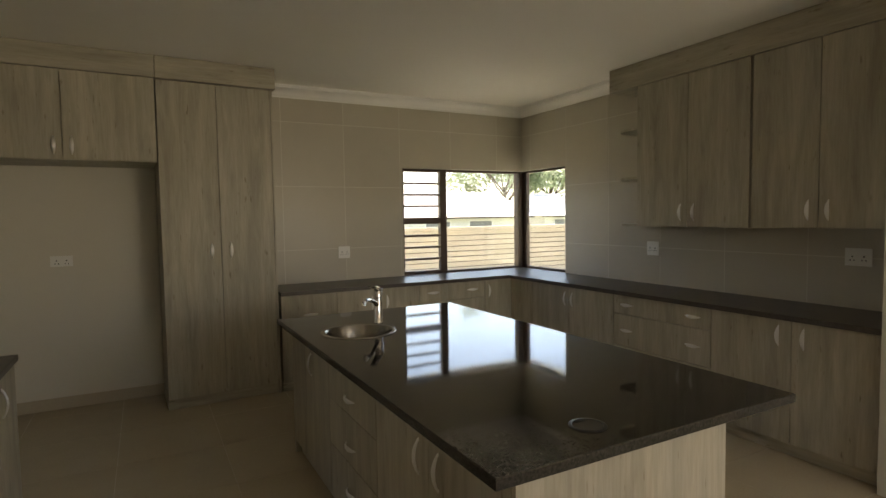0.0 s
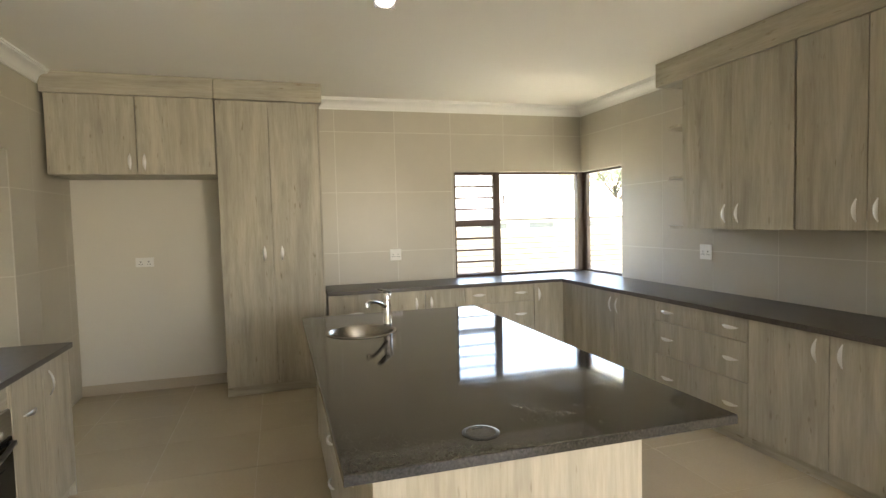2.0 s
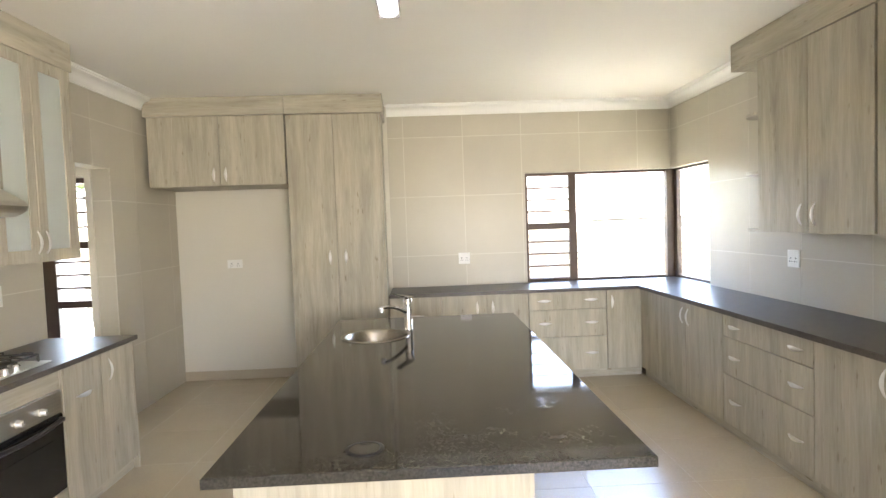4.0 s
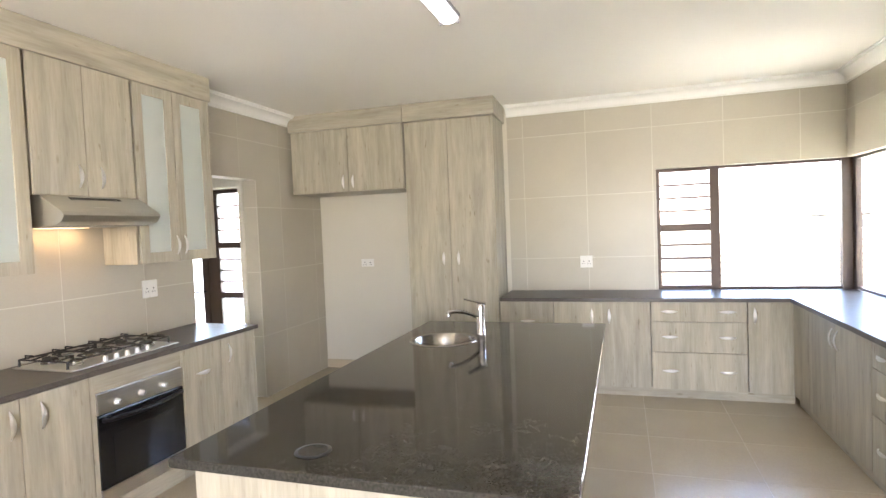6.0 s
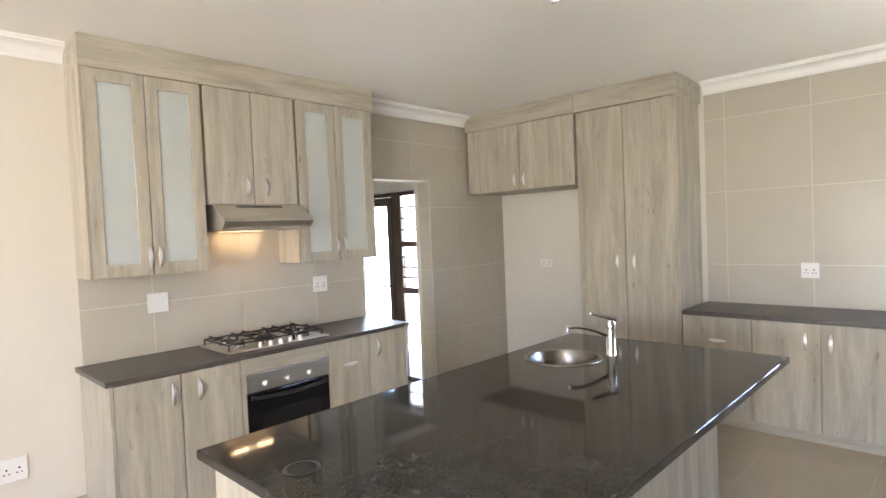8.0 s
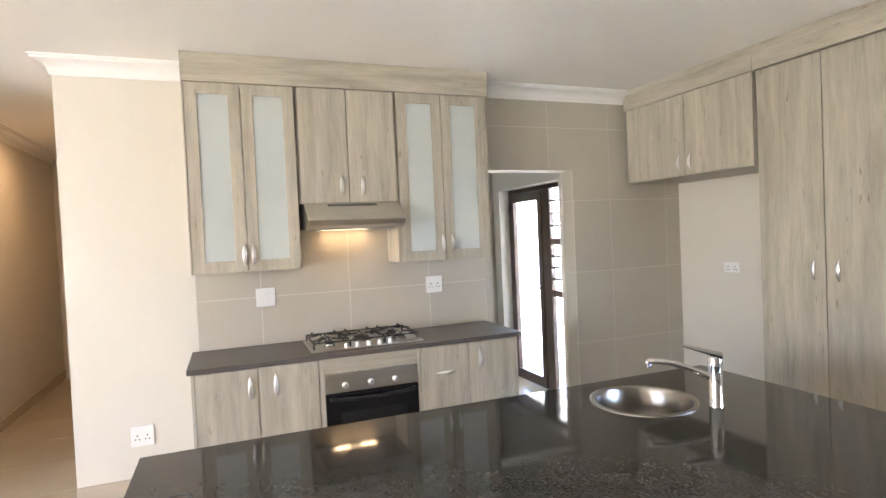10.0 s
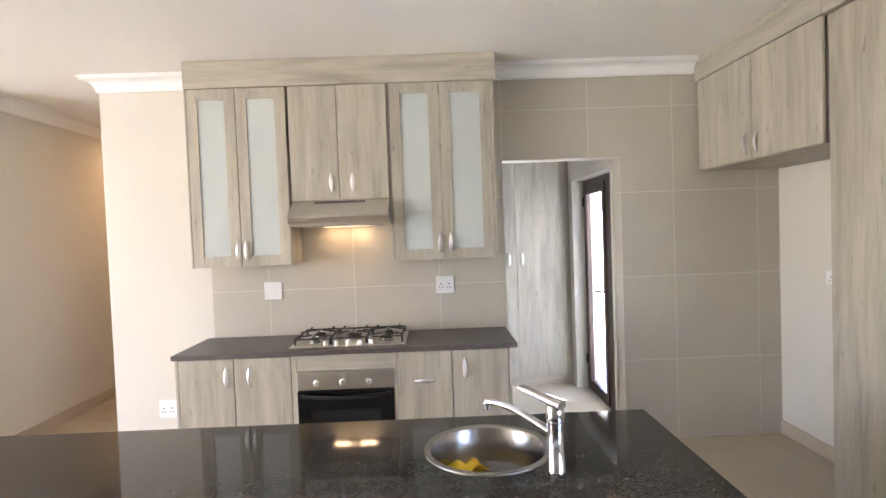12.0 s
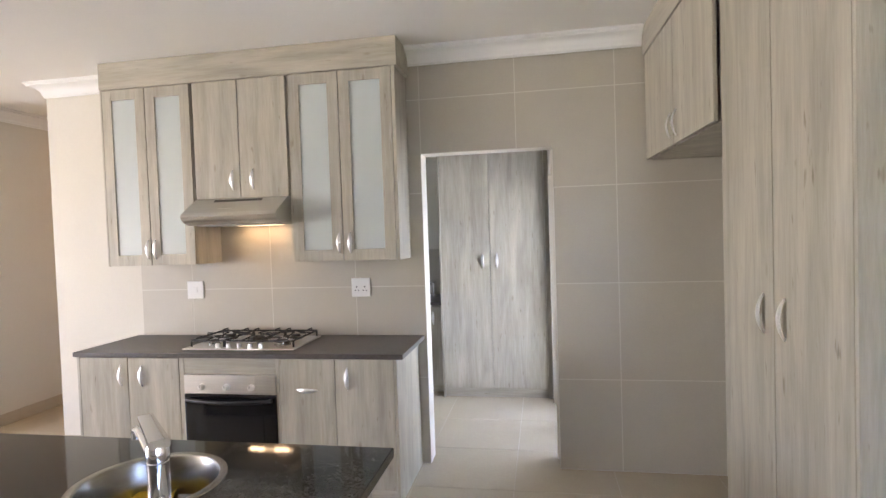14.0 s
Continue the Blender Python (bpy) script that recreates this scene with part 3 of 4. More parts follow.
part("fascia", B(-0.02, -0.024, 2.567, 1.2255, 0.6, TOP - 0.002, r=0.002), WOOD_ACROSS, c)

# east upper units
g = "upper units over the side counter"
DU = 0.29
for y, w, mid in ((3.247, 0.99, 0.495), (2.255, 0.86, 0.434)):
    c = doors_unit("upper_cabinet", east(y, 3.638), [0.006, mid, w - 0.006], DU, LAM + "two door upper cabinet over the counter", g, [(mid - 0.058, 1.495, True), (mid + 0.058, 1.495, True)], 1.382, 2.54, False)
f = thing("cabinet_fascia", east(3.543, 3.638), LAM + "fascia board over the upper cabinets", "fascia")
part("board", B(0, -0.026, 2.5405, 2.2, 0.29, TOP - 0.002, r=0.002), WOOD_ACROSS, f)
for z in (1.382, 1.78, 2.19):
    sh = thing("corner_shelf", pose(3.936, 3.2485, z), "small rounded open wood-grain end shelf", "shelf", "rounded end shelves")
    pts = [(0, 0)] + [(-0.29 * math.cos(i * math.pi / 24) ** 0.5 if i < 12 else 0, 0.29 * math.sin(i * math.pi / 24) ** 0.5) for i in range(13)]
    bm = prism(bmesh.new(), pts, 0, 0.022)
    part("board", bm, WOOD_ACROSS, sh)

# west run
g = "base units of the cooking counter"
DW = 0.553
doors_unit("base_cabinet", west(1.115), [0, 0.341, 0.692], DW, LAM + "double door base cabinet beside the oven", g, [(0.295, HZ, True), (0.438, HZ, True)])
doors_unit("base_cabinet", west(2.4545), [0, 0.345], DW, LAM + "base cabinet with drop handle beside the oven", g, [(0.172, 0.652, False)])
doors_unit("base_cabinet", west(2.8), [0, 0.352], DW, LAM + "single door base cabinet at the doorway end", g, [(0.076, HZ, True)])
ep = thing("end_panel", west(3.1525), LAM + "end panel of the cooking counter", "panel")
part("board", B(0, -0.018, 0, 0.016, DW, BASE_Z1), WOOD, ep)
ep = thing("end_panel", west(1.098), LAM + "end panel of the cooking counter", "panel")
part("board", B(0, -0.018, 0, 0.0165, DW, BASE_Z1), WOOD, ep)
cb = B(-1.159, 1.078, 0.8345, -0.572, 3.208, 0.864, r=0.003)
solid("cooking_counter", cb, COUNTER_STONE, "dark polished granite counter with a gas hob", "counter")

# oven housing and oven
oh = cabinet("oven_housing", west(1.8085), 0.645, DW, BASE_Z0, 0.105, LAM + "housing round the built-in oven", g, True)
part("side_board", B(0, -0.016, 0.105, 0.030, DW, BASE_Z1), WOOD, oh)
part("side_board", B(0.627, -0.016, 0.105, 0.645, DW, BASE_Z1), WOOD, oh)
part("top_rail", B(0.030, -0.012, 0.735, 0.627, 0.02, BASE_Z1 - 0.001), WOOD_ACROSS, oh)
part("lower_rail", B(0.030, -0.012, 0.088, 0.627, 0.02, 0.13), WOOD_ACROSS, oh)
ov = thing("oven", west(1.8385), "built-in electric oven with steel control panel and black glass door", "oven")
part("body", B(0.004, 0.005, 0.133, 0.593, 0.5, 0.732), BLACK, ov)
part("control_panel", B(0.002, -0.022, 0.618, 0.595, 0.0045, 0.732, r=0.002), STEEL, ov, "brushed steel control panel")
od = part("oven_door", B(0.002, -0.024, 0.214, 0.595, 0.0045, 0.612, r=0.004), OVEN_GLASS, ov, "black glass oven door")
part("door_window", B(0.085, -0.0265, 0.275, 0.512, -0.0245, 0.495, r=0.001), OVEN_WINDOW, od, "dim tinted oven window")
hb = bmesh.new()
tube(hb, [(0.03 + 0.537 * k / 16, -0.04 - 0.024 * math.sin(math.pi * k / 16), 0.586 - 0.008 * math.sin(math.pi * k / 16)) for k in range(17)], 0.0115, 10)
box(hb, 0.022, -0.05, 0.575, 0.044, -0.0235, 0.597, r=0.004)
box(hb, 0.553, -0.05, 0.575, 0.575, -0.0235, 0.597, r=0.004)
part("door_handle", hb, BLACK, od, "black bar handle", True)
part("lower_strip", B(0.002, -0.022, 0.134, 0.595, 0.0045, 0.210, r=0.002), STEEL, ov, "steel strip under the oven door")
for x in (0.122, 0.283, 0.444):
    kb = bmesh.new()
    lathe(kb, [(0, 0.028), (0.013, 0.028), (0.0155, 0.025), (0.0165, 0.004), (0.02, 0.002), (0.02, 0), (0, 0)], seg=24)
    bmesh.ops.transform(kb, matrix=pose(x, -0.022, 0.662, 90), verts=kb.verts[:])
    k = part("knob", kb, NICKEL, ov, "satin metal oven knob", True)
    part("pointer", B(x - 0.002, -0.0535, 0.662, x + 0.002, -0.0515, 0.678), GREY_PLASTIC, k)

# gas hob
hob = thing("gas_hob", pose(-1.098, 1.778, 0.864), "stainless steel five burner gas hob with black pan supports", "hob")
part("tray", B(0.0, 0.0, 0.0, 0.435, 0.735, 0.008, r=0.004), STEEL, hob, "stainless steel hob tray")
BURN = ((0.11, 0.133, 0.040), (0.30, 0.133, 0.032), (0.19, 0.368, 0.058), (0.11, 0.602, 0.032), (0.30, 0.602, 0.042))
for bx, by, br in BURN:
    b = part("burner", lathe(bmesh.new(), [(br * 1.25, 0.008), (br * 1.2, 0.014), (br * 1.02, 0.016), (br, 0.026), (br * 0.9, 0.028), (0, 0.028)], bx, by, 24), STEEL_BOWL, hob, "steel burner ring", True)
    part("burner_cap", lathe(bmesh.new(), [(br * 0.86, 0.0283), (br * 0.86, 0.034), (br * 0.75, 0.037), (0, 0.037)], bx, by, 24), IRON, b, "black burner cap", True)
for y0, y1 in ((0.025, 0.248), (0.256, 0.479), (0.487, 0.71)):
    bm = bmesh.new()
    z = 0.046
    x0, x1 = 0.022, 0.378
    for p in (((x0, y0, z), (x0, y1, z)), ((x1, y0, z), (x1, y1, z)), ((x0, y0, z), (x1, y0, z)), ((x0, y1, z), (x1, y1, z))):
        tube(bm, p, 0.0052, 6)
    ym = (y0 + y1) / 2
    xs_mid = [b for b in BURN if y0 < b[1] < y1]
    for bx, by, br in xs_mid:
        for dx, dy in ((1, 0), (-1, 0), (0, 1), (0, -1)):
            far = (x1 if dx > 0 else x0) if dx else bx
            if dx and len(xs_mid) > 1:
                far = bx + dx * 0.095
            fy = (y1 if dy > 0 else y0) if dy else by
            tube(bm, [(bx + dx * br * 0.45, by + dy * br * 0.45, z + 0.008), (bx + dx * br * 1.0, by + dy * br * 1.0, z + 0.008), (far, fy, z)], 0.0048, 6)
    for px in (x0, x1):
        for py in (y0, y1):
            tube(bm, [(px, py, 0.008), (px, py, z)], 0.006, 6)
        for py in (y0 + 0.035, y1 - 0.035):
            inner = px + (0.055 if px == x0 else -0.055)
            tube(bm, [(px, py, z), (px, py, z + 0.016), (inner, py, z + 0.016)], 0.0045, 6)
    tube(bm, [(0.2, y0, z), (0.2, y0, z + 0.016), (0.2, y0 + 0.04, z + 0.016)], 0.0045, 6)
    tube(bm, [(0.2, y1, z), (0.2, y1, z + 0.016), (0.2, y1 - 0.04, z + 0.016)], 0.0045, 6)
    part("pan_support", bm, IRON, hob, "black cast iron pan support", True)
for i in range(5):
    kb = lathe(bmesh.new(), [(0.019, 0.008), (0.019, 0.011), (0.015, 0.013), (0.0135, 0.034), (0.011, 0.037), (0, 0.037)], 0.406, 0.224 + 0.072 * i, 20)
    part("knob", kb, NICKEL, hob, "silver hob knob", True)

# cooker hood
hood = thing("cooker_hood", west(1.8, -0.86), "slim stainless steel cooker hood with its lamp on", "cooker hood")
bm = bmesh.new()
prof = [(0.295, 1.80), (-0.02, 1.80), (-0.175, 1.705), (-0.19, 1.685), (-0.176, 1.664), (-0.160, 1.650), (-0.11, 1.632), (0.295, 1.632)]
a = [bm.verts.new((0.0, y, z)) for y, z in prof]
b = [bm.verts.new((0.633, y, z)) for y, z in prof]
bm.faces.new(a)
bm.faces.new(b[::-1])
for i in range(len(prof)):
    j = (i + 1) % len(prof)
    bm.faces.new((a[i], b[i], b[j], a[j]))
part("shell", bm, STEEL, hood)
part("lamp_cover", B(0.15, 0.21, 1.626, 0.47, 0.245, 1.6315), HOOD_GLOW, hood, "glowing warm lamp cover")
part("grease_filter", B(0.05, -0.10, 1.627, 0.58, 0.195, 1.6318), GREY_PLASTIC, hood, "grey mesh grease filter")
slope = math.atan2(0.095, 0.155)
for i in range(20):
    x = 0.155 + i * 0.0165
    s = bmesh.new()
    box(s, -0.0048, -0.014, -0.0006, 0.0048, 0.014, 0.0014)
    bmesh.ops.transform(s, matrix=pose(x, -0.047, 1.784, math.degrees(slope)), verts=s.verts[:])
    part("vent_slot", s, DARK_HOLE, hood)
for i in range(5):
    s = bmesh.new()
    box(s, -0.005, -0.004, 0, 0.005, 0.004, 0.003, r=0.001)
    bmesh.ops.transform(s, matrix=pose(0.23 + i * 0.02, -0.135, 1.7305, math.degrees(slope)), verts=s.verts[:])
    part("button", s, WHITE_PLASTIC, hood)

# west upper units
g = "upper units over the cooking counter"
UD, UX = 0.277, -0.878
doors_unit("upper_cabinet", west(1.123, UX), [0.002, 0.322, 0.648], UD, LAM + "upper cabinet with two frosted glass doors", g, [(0.303, 1.488, True), (0.357, 1.488, True)], 1.382, 2.556, False, True, True, (1.77, 2.16))
doors_unit("upper_cabinet", west(1.7715, UX), [0.017, 0.334, 0.662], UD, LAM + "short two door cabinet over the cooker hood", g, [(0.283, 1.918, True), (0.424, 1.918, True)], 1.8015, 2.556, False)
doors_unit("upper_cabinet", west(2.434, UX), [0.018, 0.346, 0.686], UD, LAM + "upper cabinet with two frosted glass doors", g, [(0.322, 1.495, True), (0.394, 1.495, True)], 1.382, 2.556, False, True, True, (1.77, 2.16))
f = thing("cabinet_fascia", west(1.114, UX), LAM + "fascia board between cabinets and ceiling", "fascia")
part("board", B(0, -0.024, 2.557, 2.044, UD, TOP - 0.002, r=0.002), WOOD_ACROSS, f)
part("end_board", B(0, -0.016, 1.382, 0.0085, UD, 2.5565), WOOD, f)
part("end_board", B(2.0065, -0.016, 1.382, 2.026, UD, 2.5565), WOOD, f)

# ---- island ----
IX0, IX1, IY0, IY1, IZ = 0.706, 1.962, 1.018, 3.503, 0.855
SX, SY, SR = 1.022, 2.866, 0.198
isl_w = lambda y: pose(0.801, y, 0, 0, 0, -90)
g = "units of the island"
ID = 0.40
doors_unit("island_cabinet", isl_w(3.4245), [0, 0.762], 0.79, LAM + "island cabinet under the sink", g, [(0.43, 0.67, True)], BASE_Z0, 0.823, True, False, True, (), True)
c = cabinet("drawer_unit", isl_w(2.6615), 0.652, ID, BASE_Z0, 0.823, LAM + "island unit with three drawers", g, True)
for a, b, hz in ((0.58, 0.823, 0.66), (0.345, 0.58, 0.435), (BASE_Z0, 0.345, 0.215)):
    front(c, "drawer_front", 0, 0.652, a, b, [(0.326, hz, False)])
ip = doors_unit("island_cabinet", isl_w(2.0085), [0, 0.47, 0.944], ID, LAM + "island cabinet with two doors", g, [(0.4, 0.67, True), (0.545, 0.67, True)], BASE_Z0, 0.823)
part("end_panel", B(0.9455, -0.017, 0.0, 0.963, 0.819, 0.8235), WOOD, ip)
part("end_panel", B(-1.442, -0.017, 0.0, -1.4245, 0.819, 0.8235), WOOD, ip)
part("back_panel", B(-1.424, 0.801, 0.0, 0.945, 0.819, 0.8235), WOOD, ip)

bm = bmesh.new()
SEG = 48
outer = [(IX0, IY0), (IX1, IY0), (IX1, IY1), (IX0, IY1)]
EASE = 0.0035
ring = [(SX + (SR - 0.006) * math.cos(2 * math.pi * i / SEG), SY + (SR - 0.006) * math.sin(2 * math.pi * i / SEG)) for i in range(SEG)]
for z, flip in ((IZ, False), (IZ - 0.031, True)):
    # a slab face with a round hole: rays from the hole's edge to a square, and strips round that square
    s = SR + 0.03
    sq = []
    for x, y in ring:
        dx, dy = x - SX, y - SY
        k = s / max(abs(dx), abs(dy))
        sq.append((SX + dx * k, SY + dy * k))
    va = [bm.verts.new((x, y, z)) for x, y in ring]
    vb = [bm.verts.new((x, y, z)) for x, y in sq]
    for i in range(SEG):
        bm.faces.new((va[i], va[(i + 1) % SEG], vb[(i + 1) % SEG], vb[i]))
    if not flip:
        top_ring = va
    else:
        low_ring = va
    e = 0 if flip else EASE
    for x0, y0, x1, y1 in ((IX0 + e, IY0 + e, IX1 - e, SY - s), (IX0 + e, SY + s, IX1 - e, IY1 - e), (IX0 + e, SY - s, SX - s, SY + s), (SX + s, SY - s, IX1 - e, SY + s)):
        bm.faces.new([bm.verts.new((x, y, z)) for x, y in ((x0, y0), (x1, y0), (x1, y1), (x0, y1))])
for i in range(SEG):
    bm.faces.new((top_ring[i], top_ring[(i + 1) % SEG], low_ring[(i + 1) % SEG], low_ring[i]))
for i in range(4):
    (x0, y0), (x1, y1) = outer[i], outer[(i + 1) % 4]
    bm.faces.new([bm.verts.new(v) for v in ((x0, y0, IZ - EASE), (x1, y1, IZ - EASE), (x1, y1, IZ - 0.031), (x0, y0, IZ - 0.031))])
    inner = [(x + (EASE if x == IX0 else -EASE), y + (EASE if y == IY0 else -EASE), IZ) for x, y in ((x0, y0), (x1, y1))]
    bm.faces.new([bm.verts.new(v) for v in (*inner, (x1, y1, IZ - EASE), (x0, y0, IZ - EASE))])
bmesh.ops.remove_doubles(bm, verts=bm.verts[:], dist=1e-5)
solid("island_worktop", bm, GRANITE, "dark grey speckled granite island worktop with dusty smears", "worktop")

sink = thing("sink", pose(SX, SY, IZ), "round stainless steel sink bowl set into the island", "sink")
part("bowl", lathe(bmesh.new(), [(SR + 0.014, 0.0), (SR + 0.012, 0.004), (SR, 0.0055), (SR - 0.008, 0.004), (SR - 0.014, -0.004), (SR - 0.018, -0.085), (SR - 0.028, -0.115), (SR - 0.055, -0.128), (0.045, -0.133), (0.043, -0.136), (0, -0.136)], seg=56), STEEL_BOWL, sink, "brushed steel round bowl", True)
part("waste", lathe(bmesh.new(), [(0.036, -0.1358), (0.036, -0.131), (0.028, -0.129), (0.026, -0.133), (0, -0.133)], seg=28), CHROME, sink, "chrome sink waste", True)

# crumpled cloth in the bowl
bm = bmesh.new()
bmesh.ops.create_grid(bm, x_segments=22, y_segments=22, size=0.068)
for v in bm.verts:
    q = Vector((v.co.x * 16, v.co.y * 16, 1.7))
    v.co.z = 0.030 + 0.034 * noise.noise(q) + 0.014 * noise.noise(q * 2.3) - 1.2 * (v.co.x ** 2 + v.co.y ** 2)
    v.co.x *= 0.85 + 0.2 * noise.noise(q + Vector((4, 0, 0)))
lo = min(v.co.z for v in bm.verts)
for v in bm.verts:
    v.co.z -= lo
bmesh.ops.solidify(bm, geom=bm.faces[:], thickness=-0.004)
cl = solid("cleaning_cloth", bm, YELLOW, "crumpled yellow cleaning cloth in the sink bowl", "cloth", smooth=True)
cl.matrix_world = pose(0.935, 2.79, IZ - 0.131, 0, 0, 25)

tap = thing("mixer_tap", pose(1.214, 3.05, IZ), "chrome single lever mixer tap beside the sink", "tap")
part("column", lathe(bmesh.new(), [(0.0275, 0.0), (0.0275, 0.004), (0.026, 0.006), (0.0255, 0.150), (0.0235, 0.152), (0.0235, 0.155), (0.027, 0.157), (0.027, 0.188), (0.022, 0.196), (0, 0.197)], seg=32), CHROME, tap, "", True)
pts = []
aim = Vector((-0.64, -0.77, 0)).normalized()
for i in range(13):
    u = i / 12
    pts.append(tuple(aim * (0.012 + 0.225 * u) + Vector((0, 0, 0.110 + 0.058 * math.sin(u * 1.75)))))
pts.append(tuple(aim * 0.246 + Vector((0, 0, 0.158))))
part("spout", tube(bmesh.new(), pts, [0.0135] * 3 + [0.0115] * 9 + [0.0125, 0.0125], 14), CHROME, tap, "", True)
tip = aim * 0.240
part("aerator", tube(bmesh.new(), [tuple(tip + Vector((0, 0, 0.170))), tuple(tip + Vector((0, 0, 0.142)))], 0.0125, 16), CHROME, tap, "", True)
lv = bmesh.new()
side = Vector((-aim.y, aim.x, 0))
rows = []
for i in range(9):
    u = i / 8
    c = aim * (-0.024 + 0.138 * u) + Vector((0, 0, 0.198 + 0.036 * u))
    wd, th = 0.0255 - 0.0065 * u, 0.012 - 0.0075 * u
    rows.append([lv.verts.new(c + side * (wd * math.copysign(abs(math.cos(k)) ** 0.45, math.cos(k))) + Vector((0, 0, th * math.copysign(abs(math.sin(k)) ** 0.45, math.sin(k))))) for k in [2 * math.pi * j / 12 for j in range(12)]])
for a, b in zip(rows, rows[1:]):
    for k in range(12):
        lv.faces.new((a[k], a[(k + 1) % 12], b[(k + 1) % 12], b[k]))
lv.faces.new(rows[0])
lv.faces.new(rows[-1][::-1])
part("lever", lv, CHROME, tap, "", True)

cap = thing("worktop_socket_cap", pose(1.136, 1.164, IZ), "round flush pop-up socket cap in the island worktop", "socket")
part("ring", lathe(bmesh.new(), [(0.058, 0.0), (0.058, 0.002), (0.055, 0.0035), (0.047, 0.0035), (0.046, 0.0012)], seg=40), BLACK, cap, "dark ring", True)
part("lid", lathe(bmesh.new(), [(0.046, 0.0010), (0.046, 0.0024), (0, 0.0026)], seg=40), CAP_LID, cap, "dark glossy round lid", True)
part("finger_slot", B(-0.018, 0.030, 0.0023, 0.018, 0.036, 0.0032), DARK_HOLE, cap)


# ---- sockets and switches ----
def plate(m, w, h, label, kind):
    """A wall plate, its face at y = 0 towards -y, centred."""
    s = thing("wall_" + kind, m, label, kind)
    part("plate", B(-w / 2, -0.009, -h / 2, w / 2, 0.0, h / 2, r=0.003), WHITE_PLASTIC, s)
    if kind == "socket":
        for cx in (-w * 0.22, w * 0.22):
            for dx, dz, a in ((0, 0.012, 0.0045), (-0.011, -0.012, 0.0035), (0.011, -0.012, 0.0035)):
                part("pin_hole", B(cx + dx - a, -0.0102, -0.008 + dz - a, cx + dx + a, -0.0088, -0.008 + dz + a), DARK_HOLE, s)
        for cx in (-0.016, 0.016):
            part("rocker", B(cx - 0.007, -0.0125, h * 0.24, cx + 0.007, -0.0085, h * 0.42, r=0.001), WHITE_PLASTIC, s)
    else:
        part("rocker", B(-0.016, -0.013, -0.02, 0.016, -0.0085, 0.02, r=0.002), WHITE_PLASTIC, s)
    return s


plate(pose(1.742, NORTH - 0.001, 1.150), 0.118, 0.118, "white double wall socket on beige tiles above the counter", "socket")
plate(pose(-0.60, 5.224, 1.185), 0.15, 0.085, "white double wall socket in the fridge recess", "socket")
plate(pose(EAST - 0.001, 3.338, 1.182, 0, 0, -90), 0.125, 0.122, "white wall socket between window and upper cabinets", "socket")
plate(pose(EAST - 0.001, 1.74, 1.195, 0, 0, -90), 0.15, 0.112, "white wall socket under the upper cabinets", "socket")
plate(pose(WEST + 0.001, 1.553, 1.187, 0, 0, 90), 0.125, 0.125, "white isolator switch on the tiles beside the hob", "switch")
plate(pose(WEST + 0.001, 2.783, 1.187, 0, 0, 90), 0.130, 0.125, "white double wall socket on the tiles beside the hob", "socket")
plate(pose(WEST - 0.007, 0.762, 0.365, 0, 0, 90), 0.130, 0.130, "white double wall socket low on the cream wall", "socket")

# ---- ceiling light ----
lt = thing("ceiling_light", pose(1.187, 2.105, TOP), "white fluorescent batten light on the ceiling", "light")
part("housing", B(-0.062, -0.60, -0.022, 0.062, 0.60, -0.001, r=0.003), GREY_PLASTIC, lt, "grey metal housing")
bm = bmesh.new()
prof = [(0.054 * math.cos(a), -0.0225 - 0.034 * math.sin(a)) for a in [i * math.pi / 12 for i in range(13)]]
ra = [bm.verts.new((x, -0.585, z)) for x, z in prof]
rb = [bm.verts.new((x, 0.585, z)) for x, z in prof]
for i in range(12):
    bm.faces.new((ra[i], ra[i + 1], rb[i + 1], rb[i]))
bm.faces.new(ra)
bm.faces.new(rb[::-1])
bm.faces.new((ra[0], ra[-1], rb[-1], rb[0]))
part("diffuser", bm, TUBE_GLOW, lt, "white curved diffuser", True)
for y in (-0.5975, 0.5855):
    part("end_cap", B(-0.058, y, -0.054, 0.058, y + 0.012, -0.0225, r=0.003), GREY_PLASTIC, lt)

# ---- utility room ----
c = doors_unit("utility_cupboard", pose(-2.645, 3.07, 0, 0, 0, 90), [0, 0.455, 0.95], 0.60, LAM + "tall two door cupboard in the utility room", "", [(0.385, 1.262, True), (0.515, 1.262, True)], 0.088, 2.60)
part("side_panel", B(-0.016, -0.018, 0.0, -0.0005, 0.60, 2.60), WOOD, c)
part("filler_strip", B(0.9505, -0.004, 0.0, 0.9885, 0.02, 2.60), WOOD, c)
c = doors_unit("utility_base_cabinet", pose(-2.78, 1.90, 0, 0, 0, 90), [0, 0.55, 1.13], 0.60, LAM + "base cabinet of the utility room", "", [(0.49, HZ, True), (1.05, HZ, True)])
solid("utility_counter", B(-3.395, 1.88, 0.8445, -2.75, 3.035, 0.8745, r=0.003), COUNTER_STONE, "dark granite utility counter", "counter")
solid("utility_splashback", B(-3.399, 1.88, 0.8755, -3.385, 3.035, 1.36), WALL_TILE, "beige tiled splashback in the utility room", "splashback", "structure")
ut = thing("utility_tap", pose(-3.2, 2.88, 0.8745), "chrome utility tap on the counter", "tap")
part("column", lathe(bmesh.new(), [(0.025, 0), (0.025, 0.008), (0.018, 0.012), (0.018, 0.16), (0, 0.165)], seg=20), CHROME, ut, "", True)
part("spout", tube(bmesh.new(), [(0, 0, 0.14), (0.06, 0, 0.17), (0.14, 0, 0.17), (0.18, 0, 0.15)], 0.010), CHROME, ut, "", True)

